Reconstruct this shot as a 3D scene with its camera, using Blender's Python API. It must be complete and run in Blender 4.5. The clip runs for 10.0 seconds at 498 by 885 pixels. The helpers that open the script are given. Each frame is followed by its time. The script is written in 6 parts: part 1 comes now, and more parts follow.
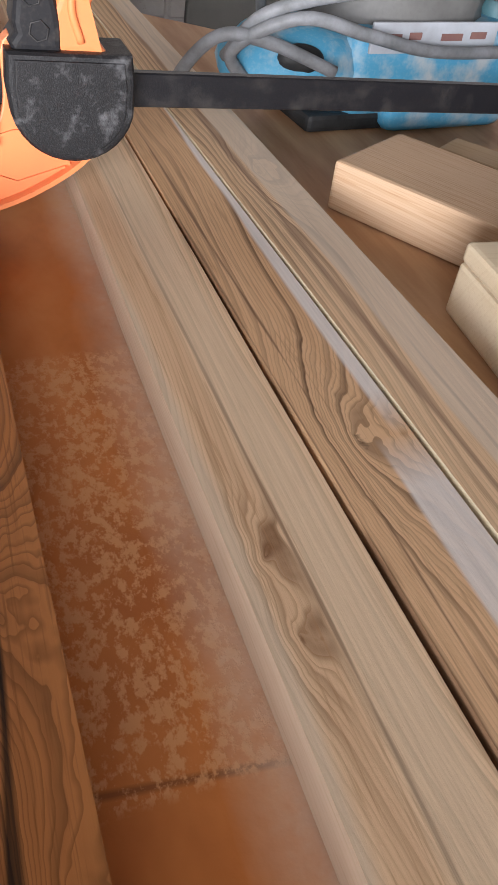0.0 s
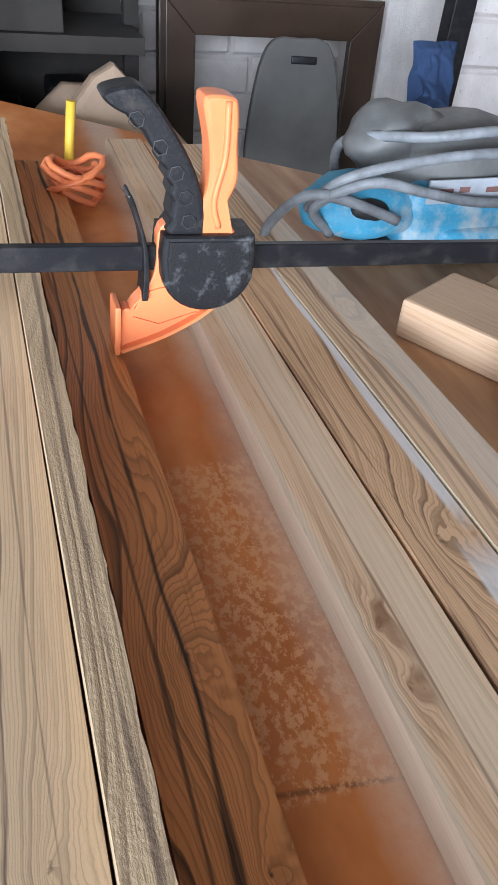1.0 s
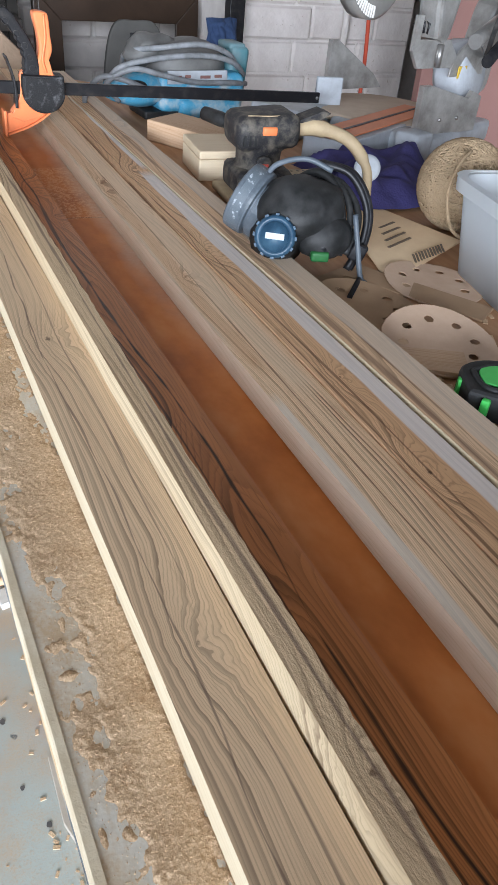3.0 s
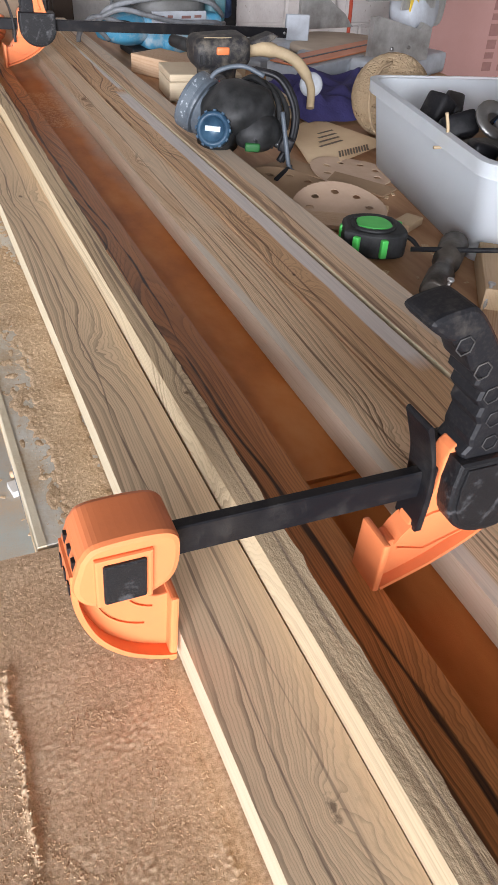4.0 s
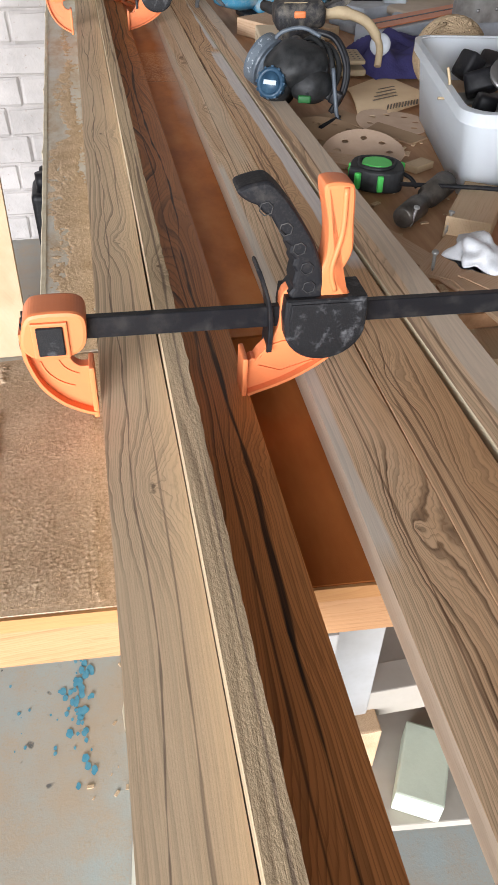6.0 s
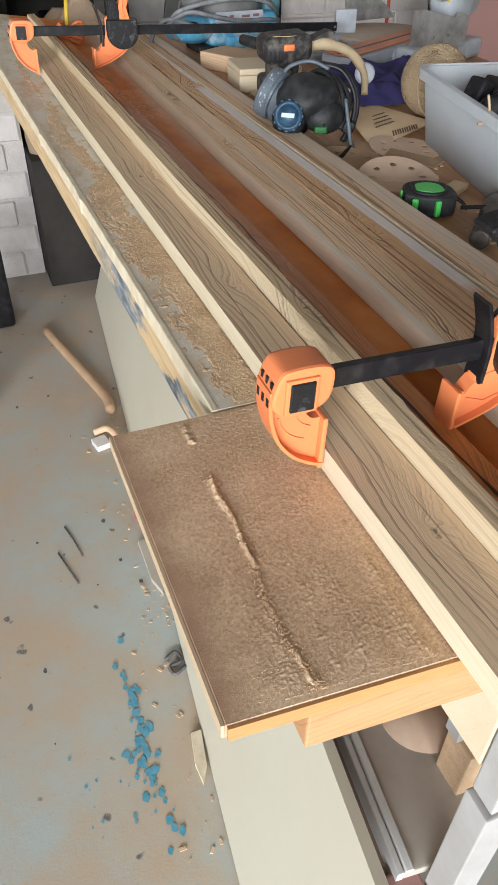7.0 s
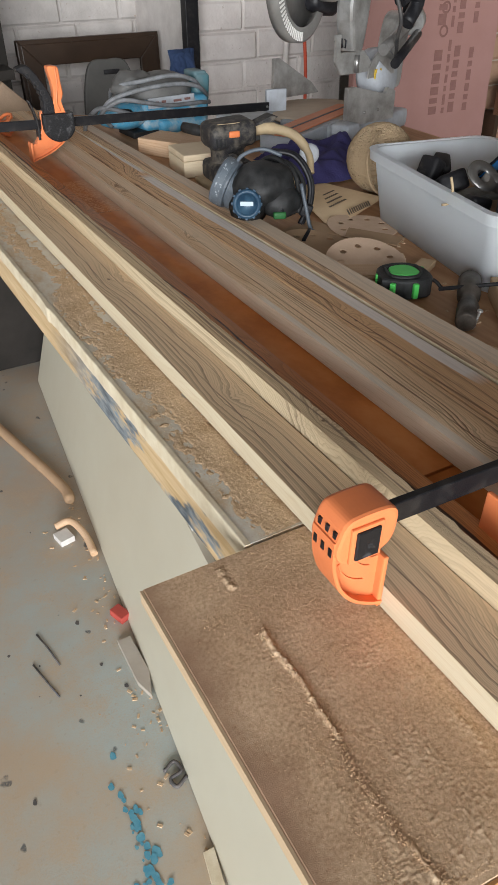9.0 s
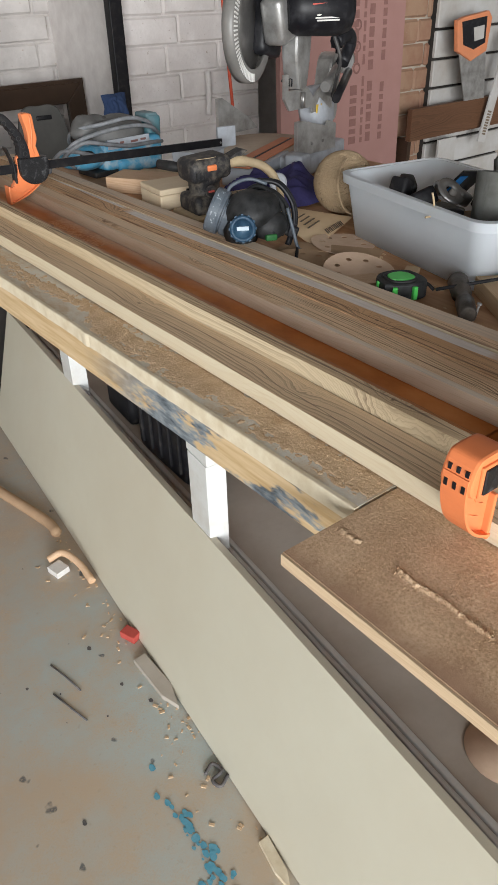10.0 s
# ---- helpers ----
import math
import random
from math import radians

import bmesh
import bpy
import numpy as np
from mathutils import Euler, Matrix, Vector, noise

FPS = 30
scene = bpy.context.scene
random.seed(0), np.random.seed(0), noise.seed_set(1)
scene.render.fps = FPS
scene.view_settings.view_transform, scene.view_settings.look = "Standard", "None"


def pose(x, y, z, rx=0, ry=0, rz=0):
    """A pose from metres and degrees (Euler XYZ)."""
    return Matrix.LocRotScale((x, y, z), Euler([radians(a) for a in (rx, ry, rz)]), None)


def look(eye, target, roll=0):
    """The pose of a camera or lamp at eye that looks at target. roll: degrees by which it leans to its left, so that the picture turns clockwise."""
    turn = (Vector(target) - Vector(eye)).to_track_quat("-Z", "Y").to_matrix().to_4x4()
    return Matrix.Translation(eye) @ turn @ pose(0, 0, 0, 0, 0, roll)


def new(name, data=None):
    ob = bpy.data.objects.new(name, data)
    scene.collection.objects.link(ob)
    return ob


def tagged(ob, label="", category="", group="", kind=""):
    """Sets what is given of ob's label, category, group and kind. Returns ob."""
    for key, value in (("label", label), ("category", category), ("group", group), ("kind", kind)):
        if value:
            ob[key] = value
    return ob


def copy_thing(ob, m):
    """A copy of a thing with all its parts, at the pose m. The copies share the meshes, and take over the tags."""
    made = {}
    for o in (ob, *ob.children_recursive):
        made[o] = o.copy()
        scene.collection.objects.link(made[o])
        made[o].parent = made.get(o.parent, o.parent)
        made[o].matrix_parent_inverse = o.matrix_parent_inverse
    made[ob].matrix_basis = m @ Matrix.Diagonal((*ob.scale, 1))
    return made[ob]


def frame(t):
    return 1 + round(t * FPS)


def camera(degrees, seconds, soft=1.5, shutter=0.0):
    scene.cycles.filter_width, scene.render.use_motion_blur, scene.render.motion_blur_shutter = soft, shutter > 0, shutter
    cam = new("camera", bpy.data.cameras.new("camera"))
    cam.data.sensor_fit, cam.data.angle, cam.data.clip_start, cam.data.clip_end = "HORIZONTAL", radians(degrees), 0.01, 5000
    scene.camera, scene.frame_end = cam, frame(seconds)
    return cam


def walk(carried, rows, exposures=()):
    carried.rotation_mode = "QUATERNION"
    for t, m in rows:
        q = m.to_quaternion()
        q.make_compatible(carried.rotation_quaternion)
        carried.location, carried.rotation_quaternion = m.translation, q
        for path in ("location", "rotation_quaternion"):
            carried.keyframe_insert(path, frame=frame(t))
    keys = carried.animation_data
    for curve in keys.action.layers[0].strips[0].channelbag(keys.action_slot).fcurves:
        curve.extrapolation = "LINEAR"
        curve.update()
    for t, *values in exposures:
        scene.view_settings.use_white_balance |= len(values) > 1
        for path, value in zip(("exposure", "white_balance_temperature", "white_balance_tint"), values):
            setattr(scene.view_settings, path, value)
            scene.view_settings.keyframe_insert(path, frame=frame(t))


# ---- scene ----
cam = camera(38.2, 10.0, 1.1)
PATH = [
    (0, (0.104, 0.547, 1.137), (0.737, 1.862, -0.231), 8.2),
    (0.5, (0.081, 0.555, 1.176), (0.639, 1.961, -0.132), 6.4),
    (1, (0.032, 0.503, 1.216), (0.612, 1.965, -0.019), 6.4),
    (1.5, (-0.013, 0.327, 1.247), (0.682, 1.758, 0.035), 7.3),
    (2, (-0.051, 0.135, 1.254), (0.708, 1.54, 0.049), 7.6),
    (2.5, (-0.072, -0.099, 1.257), (0.696, 1.306, 0.058), 7.0),
    (3, (-0.088, -0.34, 1.267), (0.676, 1.07, 0.072), 6.0),
    (3.2, (-0.083, -0.404, 1.26), (0.679, 1.003, 0.06), 5.9),
    (4.3, (-0.079, -0.697, 1.254), (0.535, 0.718, -0.02), 4.1),
    (4.5, (-0.044, -0.739, 1.261), (0.519, 0.68, -0.03), 4.3),
    (5, (0.015, -0.845, 1.275), (0.36, 0.607, -0.056), 2.1),
    (5.2, (0.035, -0.874, 1.283), (0.323, 0.58, -0.06), 1.4),
    (6.3, (0.008, -0.892, 1.313), (0.313, 0.587, 0.002), 0.2),
    (6.5, (-0.036, -0.871, 1.32), (0.31, 0.603, 0.013), -0.3),
    (7, (-0.235, -0.795, 1.31), (0.35, 0.629, 0.034), 1.2),
    (7.5, (-0.291, -0.795, 1.342), (0.476, 0.589, 0.119), 1.4),
    (8, (-0.343, -0.759, 1.358), (0.423, 0.667, 0.183), 0.7),
    (8.5, (-0.318, -0.712, 1.357), (0.438, 0.729, 0.194), 0.3),
    (9, (-0.278, -0.686, 1.34), (0.504, 0.737, 0.172), -0.5),
    (9.5, (-0.343, -0.683, 1.347), (0.596, 0.674, 0.217), -1.1),
    (10, (-0.486, -0.673, 1.356), (0.523, 0.66, 0.258), -1.5),
]
EXPOSURES = [(0.0, 0.62, 6450, 14), (1.0, 0.76, 5600, 8), (2.0, 0.52, 5550, 5), (2.5, 0.57, 5650, 7), (3.2, 0.37, 5950, 10), (4.5, 0.31, 6350, 15), (5.2, 0.26, 6350, 14), (6.5, 0.22, 6300, 10), (7.5, -0.06, 6350, 8), (8.5, -0.1, 6450, 9), (10.0, -0.2, 6500, 9)]
walk(cam, [(t, look(eye, target, roll)) for t, eye, target, roll in PATH], EXPOSURES)

# ---- world and light ----
world = bpy.data.worlds.new("world")
scene.world = world
world.use_nodes = True
wn = world.node_tree.nodes
sky = wn.new("ShaderNodeTexSky")
sky.sky_type, sky.sun_disc = "NISHITA", False
sky.sun_elevation, sky.sun_rotation = radians(50), radians(200)
world.node_tree.links.new(sky.outputs[0], wn["Background"].inputs[0])
wn["Background"].inputs[1].default_value = 0.12


def area_lamp(name, m, sx, sy, watts, colour):
    d = bpy.data.lights.new(name, "AREA")
    d.shape, d.size, d.size_y, d.energy, d.color = "RECTANGLE", sx, sy, watts, colour
    ob = new(name, d)
    ob.matrix_world = m
    return ob


area_lamp("daylight_door", look((-3.5, -6.4, 1.75), (0.2, 0.5, 0.8)), 5.6, 2.9, 1180, (0.97, 0.98, 1.0))

# ---- materials ----


class Net:
    """A small builder for node materials."""

    def __init__(self, name, rough=0.6, metal=0.0):
        self.m = bpy.data.materials.new(name)
        self.m.use_nodes = True
        self.t = self.m.node_tree
        self.b = self.t.nodes["Principled BSDF"]
        self.b.inputs["Roughness"].default_value, self.b.inputs["Metallic"].default_value = rough, metal
        self.b.inputs["Specular IOR Level"].default_value = 0.32
        self.co = self.t.nodes.new("ShaderNodeTexCoord").outputs["Object"]

    def put(self, socket, value):
        if isinstance(value, bpy.types.NodeSocket):
            self.t.links.new(value, socket)
        elif isinstance(value, (tuple, list)) and len(value) == 3 and socket.type == "RGBA":
            socket.default_value = (*value, 1)
        else:
            socket.default_value = value

    def math(self, op, a, b=0.0, c=0.0, clamp=False):
        n = self.t.nodes.new("ShaderNodeMath")
        n.operation, n.use_clamp = op, clamp
        for i, v in enumerate((a, b, c)):
            self.put(n.inputs[i], v)
        return n.outputs[0]

    def scaled(self, scale, offset=(0, 0, 0), src=None):
        n = self.t.nodes.new("ShaderNodeMapping")
        self.put(n.inputs["Vector"], src or self.co)
        n.inputs["Scale"].default_value, n.inputs["Location"].default_value = scale, offset
        return n.outputs[0]

    def noise(self, scale, vec=None, detail=4, rough=0.55, warp=0.0):
        n = self.t.nodes.new("ShaderNodeTexNoise")
        self.put(n.inputs["Vector"], vec or self.co)
        n.inputs["Scale"].default_value, n.inputs["Detail"].default_value = scale, detail
        n.inputs["Roughness"].default_value, n.inputs["Distortion"].default_value = rough, warp
        return n.outputs[0]

    def ramp(self, fac, *stops):
        n = self.t.nodes.new("ShaderNodeValToRGB")
        self.put(n.inputs[0], fac)
        e = n.color_ramp.elements
        while len(e) < len(stops):
            e.new(0.5)
        for el, (p, c) in zip(e, stops):
            el.position, el.color = p, (*c, 1) if len(c) == 3 else c
        return n.outputs[0]

    def step(self, fac, a, b):
        n = self.t.nodes.new("ShaderNodeMapRange")
        self.put(n.inputs["Value"], fac)
        n.inputs["From Min"].default_value, n.inputs["From Max"].default_value = a, b
        return n.outputs["Result"]

    def mix(self, fac, a, b, mode="MIX"):
        n = self.t.nodes.new("ShaderNodeMix")
        n.data_type, n.blend_type = "RGBA", mode
        self.put(n.inputs[0], fac), self.put(n.inputs[6], a), self.put(n.inputs[7], b)
        return n.outputs[2]

    def xyz(self, src=None):
        n = self.t.nodes.new("ShaderNodeSeparateXYZ")
        self.put(n.inputs[0], src or self.co)
        return n.outputs

    def spot(self, p, r, src=None):
        """1 at the point p, falling to 0 at distance r."""
        n = self.t.nodes.new("ShaderNodeVectorMath")
        n.operation = "DISTANCE"
        self.put(n.inputs[0], src or self.co)
        n.inputs[1].default_value = p
        return self.math("SUBTRACT", 1.0, self.math("DIVIDE", n.outputs["Value"], r), clamp=True)

    def bump(self, height, strength=0.3, dist=0.002):
        n = self.t.nodes.new("ShaderNodeBump")
        n.inputs["Strength"].default_value, n.inputs["Distance"].default_value = strength, dist
        self.put(n.inputs["Height"], height)
        self.t.links.new(n.outputs[0], self.b.inputs["Normal"])

    def done(self, colour, rough=None):
        self.put(self.b.inputs["Base Color"], colour)
        if rough is not None:
            self.put(self.b.inputs["Roughness"], rough)
        return self.m


def wood(name, pale, mid, dark, knots=(), seed=0.0, freq=60.0, streak=0.5, rough=0.55, along="y", saw=0.0, zones=(), veins=(), slope=0.0, wave=1.0, pores=0.45):
    """Long-grained wood: growth rings of uneven darkness along one axis, bent by slow waves and round the given knots."""
    n = Net(name, rough)
    n.b.inputs["Specular IOR Level"].default_value = 0.14 if rough > 0.5 else 0.32
    k = {"y": (1, 0.07, 1), "x": (0.07, 1, 1), "z": (1, 1, 0.07)}[along]
    low = n.scaled(k, (seed, seed * 2.3, seed * 0.7))
    slow = n.scaled(tuple(0.22 if v < 1 else v for v in k), (seed * 1.7, seed, seed * 0.4))
    x, y, z = n.xyz()
    side = {"y": x, "x": y, "z": x}[along]
    across = n.math("ADD", side, n.math("MULTIPLY", z if along != "z" else y, 0.6))
    f = n.math("MULTIPLY", across, freq * 2.6)
    f = n.math("ADD", f, n.math("MULTIPLY", n.noise(7.0, slow, 2, 0.5), 17.0 * wave))
    f = n.math("ADD", f, n.math("MULTIPLY", n.noise(30.0, slow, 1, 0.5), 1.3 * wave))
    core, near = 0.0, 0.0
    warp = n.t.nodes.new("ShaderNodeVectorMath")
    warp.operation = "MULTIPLY_ADD"
    wob = n.t.nodes.new("ShaderNodeTexNoise")
    wob.inputs["Scale"].default_value, wob.inputs["Detail"].default_value = 55.0, 2
    n.put(wob.inputs["Vector"], n.co)
    n.put(warp.inputs[0], wob.outputs["Color"])
    warp.inputs[1].default_value = (0.009, 0.016, 0.0)
    n.put(warp.inputs[2], n.co)
    for kx, ky, r in knots:
        d = n.spot((kx + 0.0045, ky * 0.36 + 0.0029, 0), r, n.scaled((1, 0.36, 0.0), src=warp.outputs[0]))
        f = n.math("ADD", f, n.math("MULTIPLY", n.math("POWER", d, 1.6), r * 120))
        near = n.math("MAXIMUM", near, d)
        rag = n.math("ADD", d, n.math("MULTIPLY", n.noise(150.0), 0.34))
        core = n.math("MAXIMUM", core, n.math("MULTIPLY", n.step(rag, 1.13, 1.19), 0.8))
    ragged = n.noise(60.0, low, 3, 0.6)
    fine = n.noise(300.0, n.scaled(tuple(v * 0.4 if v < 1 else v for v in k)), 4, 0.65)
    f = n.math("ADD", f, n.math("MULTIPLY", ragged, 0.9))
    own = n.t.nodes.new("ShaderNodeTexWhiteNoise")
    own.noise_dimensions = "1D"
    n.put(own.inputs["W"], n.math("ADD", n.math("FLOOR", f), seed * 13.0))
    dim = own.outputs["Value"]
    t = n.math("FRACT", f)
    late = n.ramp(t, (0.0, (0.35, 0.35, 0.35)), (0.07, (0, 0, 0)), (0.42, (0, 0, 0)), (0.9, (1, 1, 1)), (1.0, (0.35, 0.35, 0.35)))
    fine_ring = n.ramp(n.math("FRACT", n.math("MULTIPLY", f, 3.0)), (0.0, (0, 0, 0)), (0.6, (0, 0, 0)), (0.95, (1, 1, 1)), (1.0, (0, 0, 0)))
    base = n.mix(n.step(n.noise(6.0, low, 3, 0.6), 0.40, 0.62), pale, mid)
    base = n.mix(n.math("MULTIPLY", n.step(n.noise(16.0, slow, 2, 0.5), 0.45, 0.65), 0.4), base, pale)
    deep = tuple(0.45 * p + 0.55 * q for p, q in zip(mid, dark))
    where = n.step(n.math("ADD", n.noise(9.0, slow, 2, 0.5), n.math("MULTIPLY", near, 0.35)), 0.60 - streak * 0.26, 0.76 - streak * 0.22)
    base = n.mix(n.math("MULTIPLY", fine_ring, n.math("ADD", 0.22, n.math("MULTIPLY", where, 0.36))), base, deep)
    force = n.math("MULTIPLY", n.math("POWER", dim, 1.15), n.math("ADD", 0.34, n.math("MULTIPLY", where, 0.66)))
    base = n.mix(n.math("MULTIPLY", n.math("MULTIPLY", late, force), 0.55 + streak * 0.5), base, dark)
    base = n.mix(n.math("MULTIPLY", n.step(fine, 0.45, 0.75), 0.3), base, mid)
    pore = n.noise(650.0, n.scaled(tuple(v * 0.45 if v < 1 else v for v in k)), 2, 0.6)
    base = n.mix(n.math("MULTIPLY", n.step(pore, 0.56, 0.68), pores), base, tuple(0.5 * (p + q) for p, q in zip(mid, dark)))
    for q, (vx, amp, per, width, colour, strength) in enumerate(veins):
        line = n.t.nodes.new("ShaderNodeCombineXYZ")
        n.put(line.inputs[0], n.math("MULTIPLY", y, per))
        line.inputs[1].default_value, line.inputs[2].default_value = seed + 3.7 * q, q * 1.9
        way, swell = n.noise(1.0, line.outputs[0], 2, 0.5), n.noise(2.3, line.outputs[0], 3, 0.6)
        mid_x = n.math("ADD", n.math("MULTIPLY", n.math("SUBTRACT", way, 0.5), amp * 2), n.math("ADD", vx, n.math("MULTIPLY", n.math("ADD", y, 0.6), slope)))
        off = n.math("ABSOLUTE", n.math("SUBTRACT", n.math("ADD", x, n.math("MULTIPLY", n.math("SUBTRACT", ragged, 0.5), width)), mid_x))
        full = n.math("MULTIPLY", width, n.math("MULTIPLY", n.step(swell, 0.3, 0.62), 1.3))
        on = n.step(n.math("SUBTRACT", full, off), -0.2 * width, 0.5 * width)
        base = n.mix(n.math("MULTIPLY", on, n.math("MULTIPLY", strength, n.math("ADD", 0.6, n.math("MULTIPLY", fine, 0.6)))), base, colour)
    if knots:
        base = n.mix(core, base, dark)
    bend = n.math("MULTIPLY", n.math("SUBTRACT", n.noise(1.0, n.scaled((0, 5.0, 0), (seed, 0, 0)), 2, 0.5), 0.5), 0.012)
    for x0, x1, y0, y1, lean, soft, colour, strength in zones:
        u = n.math("ADD", n.math("SUBTRACT", x, n.math("MULTIPLY", n.math("SUBTRACT", y, y0), lean)), bend)
        on = n.math("MULTIPLY", n.step(u, x0 - soft, x0 + soft), n.step(u, x1 + soft, x1 - soft))
        on = n.math("MULTIPLY", on, n.math("MULTIPLY", n.step(y, y0 - 0.02, y0 + 0.01), n.step(y, y1 + 0.02, y1 - 0.01)))
        tone = n.mix(n.step(fine, 0.4, 0.8), colour, tuple(v * 0.8 for v in colour))
        base = n.mix(n.math("MULTIPLY", on, strength), base, tone)
    height = n.math("ADD", n.math("MULTIPLY", fine, 0.6), n.math("MULTIPLY", n.noise(420.0 if saw else 900.0, n.scaled((1, 0.5, 1)), 3, 0.7), 0.25 + saw))
    n.bump(height, 0.3 + saw * 0.3, 0.001 + saw * 0.0012)
    return n.done(base, n.math("ADD", rough - 0.08, n.math("MULTIPLY", fine, 0.2)))


def speckled(name, a, b, scale=20.0, rough=0.6, metal=0.0, bump=0.15, dist=0.001, detail=5, lo=0.35, hi=0.68):
    n = Net(name, rough, metal)
    big = n.noise(scale, None, detail, 0.6)
    small = n.noise(scale * 14, None, 3, 0.6)
    c = n.mix(n.step(big, lo, hi), a, b)
    c = n.mix(n.math("MULTIPLY", n.step(small, 0.5, 0.8), 0.25), c, b)
    n.bump(n.math("ADD", small, big), bump, dist)
    return n.done(c, n.math("ADD", rough - 0.1, n.math("MULTIPLY", big, 0.2)))


CREAM, TAN, DARK = (0.82, 0.61, 0.405), (0.64, 0.385, 0.205), (0.07, 0.032, 0.017)
GREY_VEIN, BROWN_VEIN = (0.17, 0.115, 0.09), (0.13, 0.062, 0.034)
SAP = (0.76, 0.68, 0.58)
w_l1 = wood("teak_grey_streaks", (0.77, 0.595, 0.40), (0.665, 0.485, 0.31), (0.13, 0.088, 0.066), [(0.020, -0.106, 0.034), (0.028, -0.512, 0.04), (0.018, 0.262, 0.034), (0.02, 0.62, 0.025)], 1.3, 62, 0.8, veins=[(0.016, 0.014, 5.0, 0.0009, GREY_VEIN, 0.8), (0.034, 0.009, 3.1, 0.0010, GREY_VEIN, 0.7)], slope=-0.0085, wave=0.8, pores=0.3)
w_l2 = wood("teak_rough_sawn", (0.72, 0.555, 0.36), (0.61, 0.44, 0.265), (0.17, 0.105, 0.065), [(0.062, -0.218, 0.03)], 4.1, 60, 0.55, 0.85, saw=0.6, veins=[(0.066, 0.006, 3.0, 0.0016, GREY_VEIN, 0.8)], slope=-0.0095)
# The zone paints the paler lit strip beyond the raised batten's shadow.
w_d = wood("teak_oiled", (0.64, 0.265, 0.085), (0.46, 0.16, 0.046), (0.022, 0.009, 0.005), [(0.101, -0.489, 0.026), (0.092, 0.70, 0.03), (0.10, 0.60, 0.022)], 7.7, 42, 0.85, 0.38, veins=[(0.101, 0.016, 3.2, 0.0022, (0.012, 0.006, 0.004), 1.0), (0.088, 0.008, 2.3, 0.0013, (0.02, 0.009, 0.006), 0.8)], slope=-0.0095, wave=1.3, zones=[(0.1135, 0.14, -0.16, 0.46, 0.004, 0.0012, (0.55, 0.215, 0.085), 0.75)])
w_r1 = wood("teak_pale", CREAM, TAN, DARK, [(0.186, 0.692, 0.013), (0.184, 0.652, 0.012), (0.205, -0.585, 0.04), (0.196, -0.30, 0.03), (0.19, 0.36, 0.024)], 2.2, 62, 0.85, zones=[(0.198, 0.219, 0.12, 1.5, -0.004, 0.003, (0.74, 0.575, 0.40), 0.62), (0.165, 0.1835, -0.60, 0.10, -0.006, 0.0012, SAP, 0.8), (0.165, 0.1765, 0.22, 1.5, 0.0, 0.002, (0.66, 0.53, 0.40), 0.65), (0.178, 0.193, 0.16, 1.3, 0.0, 0.003, (0.50, 0.255, 0.115), 0.35)], veins=[(0.196, 0.005, 2.0, 0.0012, BROWN_VEIN, 0.8)])
w_r2 = wood("teak_golden", (0.75, 0.50, 0.30), (0.575, 0.335, 0.17), DARK, [(0.249, 0.739, 0.036), (0.247, -0.414, 0.03), (0.262, -0.545, 0.032), (0.25, 0.12, 0.022), (0.243, -0.02, 0.028), (0.24, 0.42, 0.03)], 5.9, 70, 0.85, zones=[(0.2635, 0.29, 0.755, 1.5, 0.006, 0.0012, (0.78, 0.735, 0.70), 0.9), (0.2680, 0.31, -0.20, 0.715, -0.017, 0.001, (0.78, 0.735, 0.70), 0.85)], veins=[(0.240, 0.006, 2.8, 0.0014, BROWN_VEIN, 0.8), (0.250, 0.008, 2.1, 0.0013, BROWN_VEIN, 0.8)], slope=-0.010)
w_r3 = wood("teak_plain", (0.77, 0.555, 0.36), (0.64, 0.425, 0.25), (0.16, 0.09, 0.055), [(0.3, 1.0, 0.03)], 9.4, 48, 0.6, veins=[(0.292, 0.007, 2.0, 0.0034, (0.2, 0.115, 0.08), 0.7), (0.306, 0.007, 2.7, 0.0016, BROWN_VEIN, 0.7)], zones=[(0.321, 0.36, -1.0, 1.5, -0.012, 0.0012, (0.68, 0.58, 0.47), 0.7)])
w_cream = wood("basswood", (0.74, 0.63, 0.46), (0.68, 0.555, 0.385), (0.52, 0.38, 0.22), (), 4.6, 120, 0.15, along="x")
w_pine = wood("pine", (0.62, 0.47, 0.31), (0.53, 0.38, 0.23), (0.34, 0.2, 0.1), (), 3.0, 90, 0.3)
w_pine_x = wood("pine_cross", (0.54, 0.30, 0.15), (0.45, 0.225, 0.10), (0.27, 0.11, 0.045), (), 3.6, 90, 0.5, along="x")
w_block = wood("cedar_block", (0.64, 0.46, 0.31), (0.55, 0.35, 0.20), (0.34, 0.15, 0.06), (), 6.0, 120, 0.4)
w_walnut = wood("walnut", (0.13, 0.065, 0.035), (0.09, 0.042, 0.022), (0.03, 0.014, 0.008), (), 2.7, 70, 0.6, 0.45, along="x")
w_frame = wood("dark_stained", (0.045, 0.026, 0.016), (0.03, 0.017, 0.010), (0.012, 0.008, 0.006), (), 5.1, 90, 0.5, 0.35)


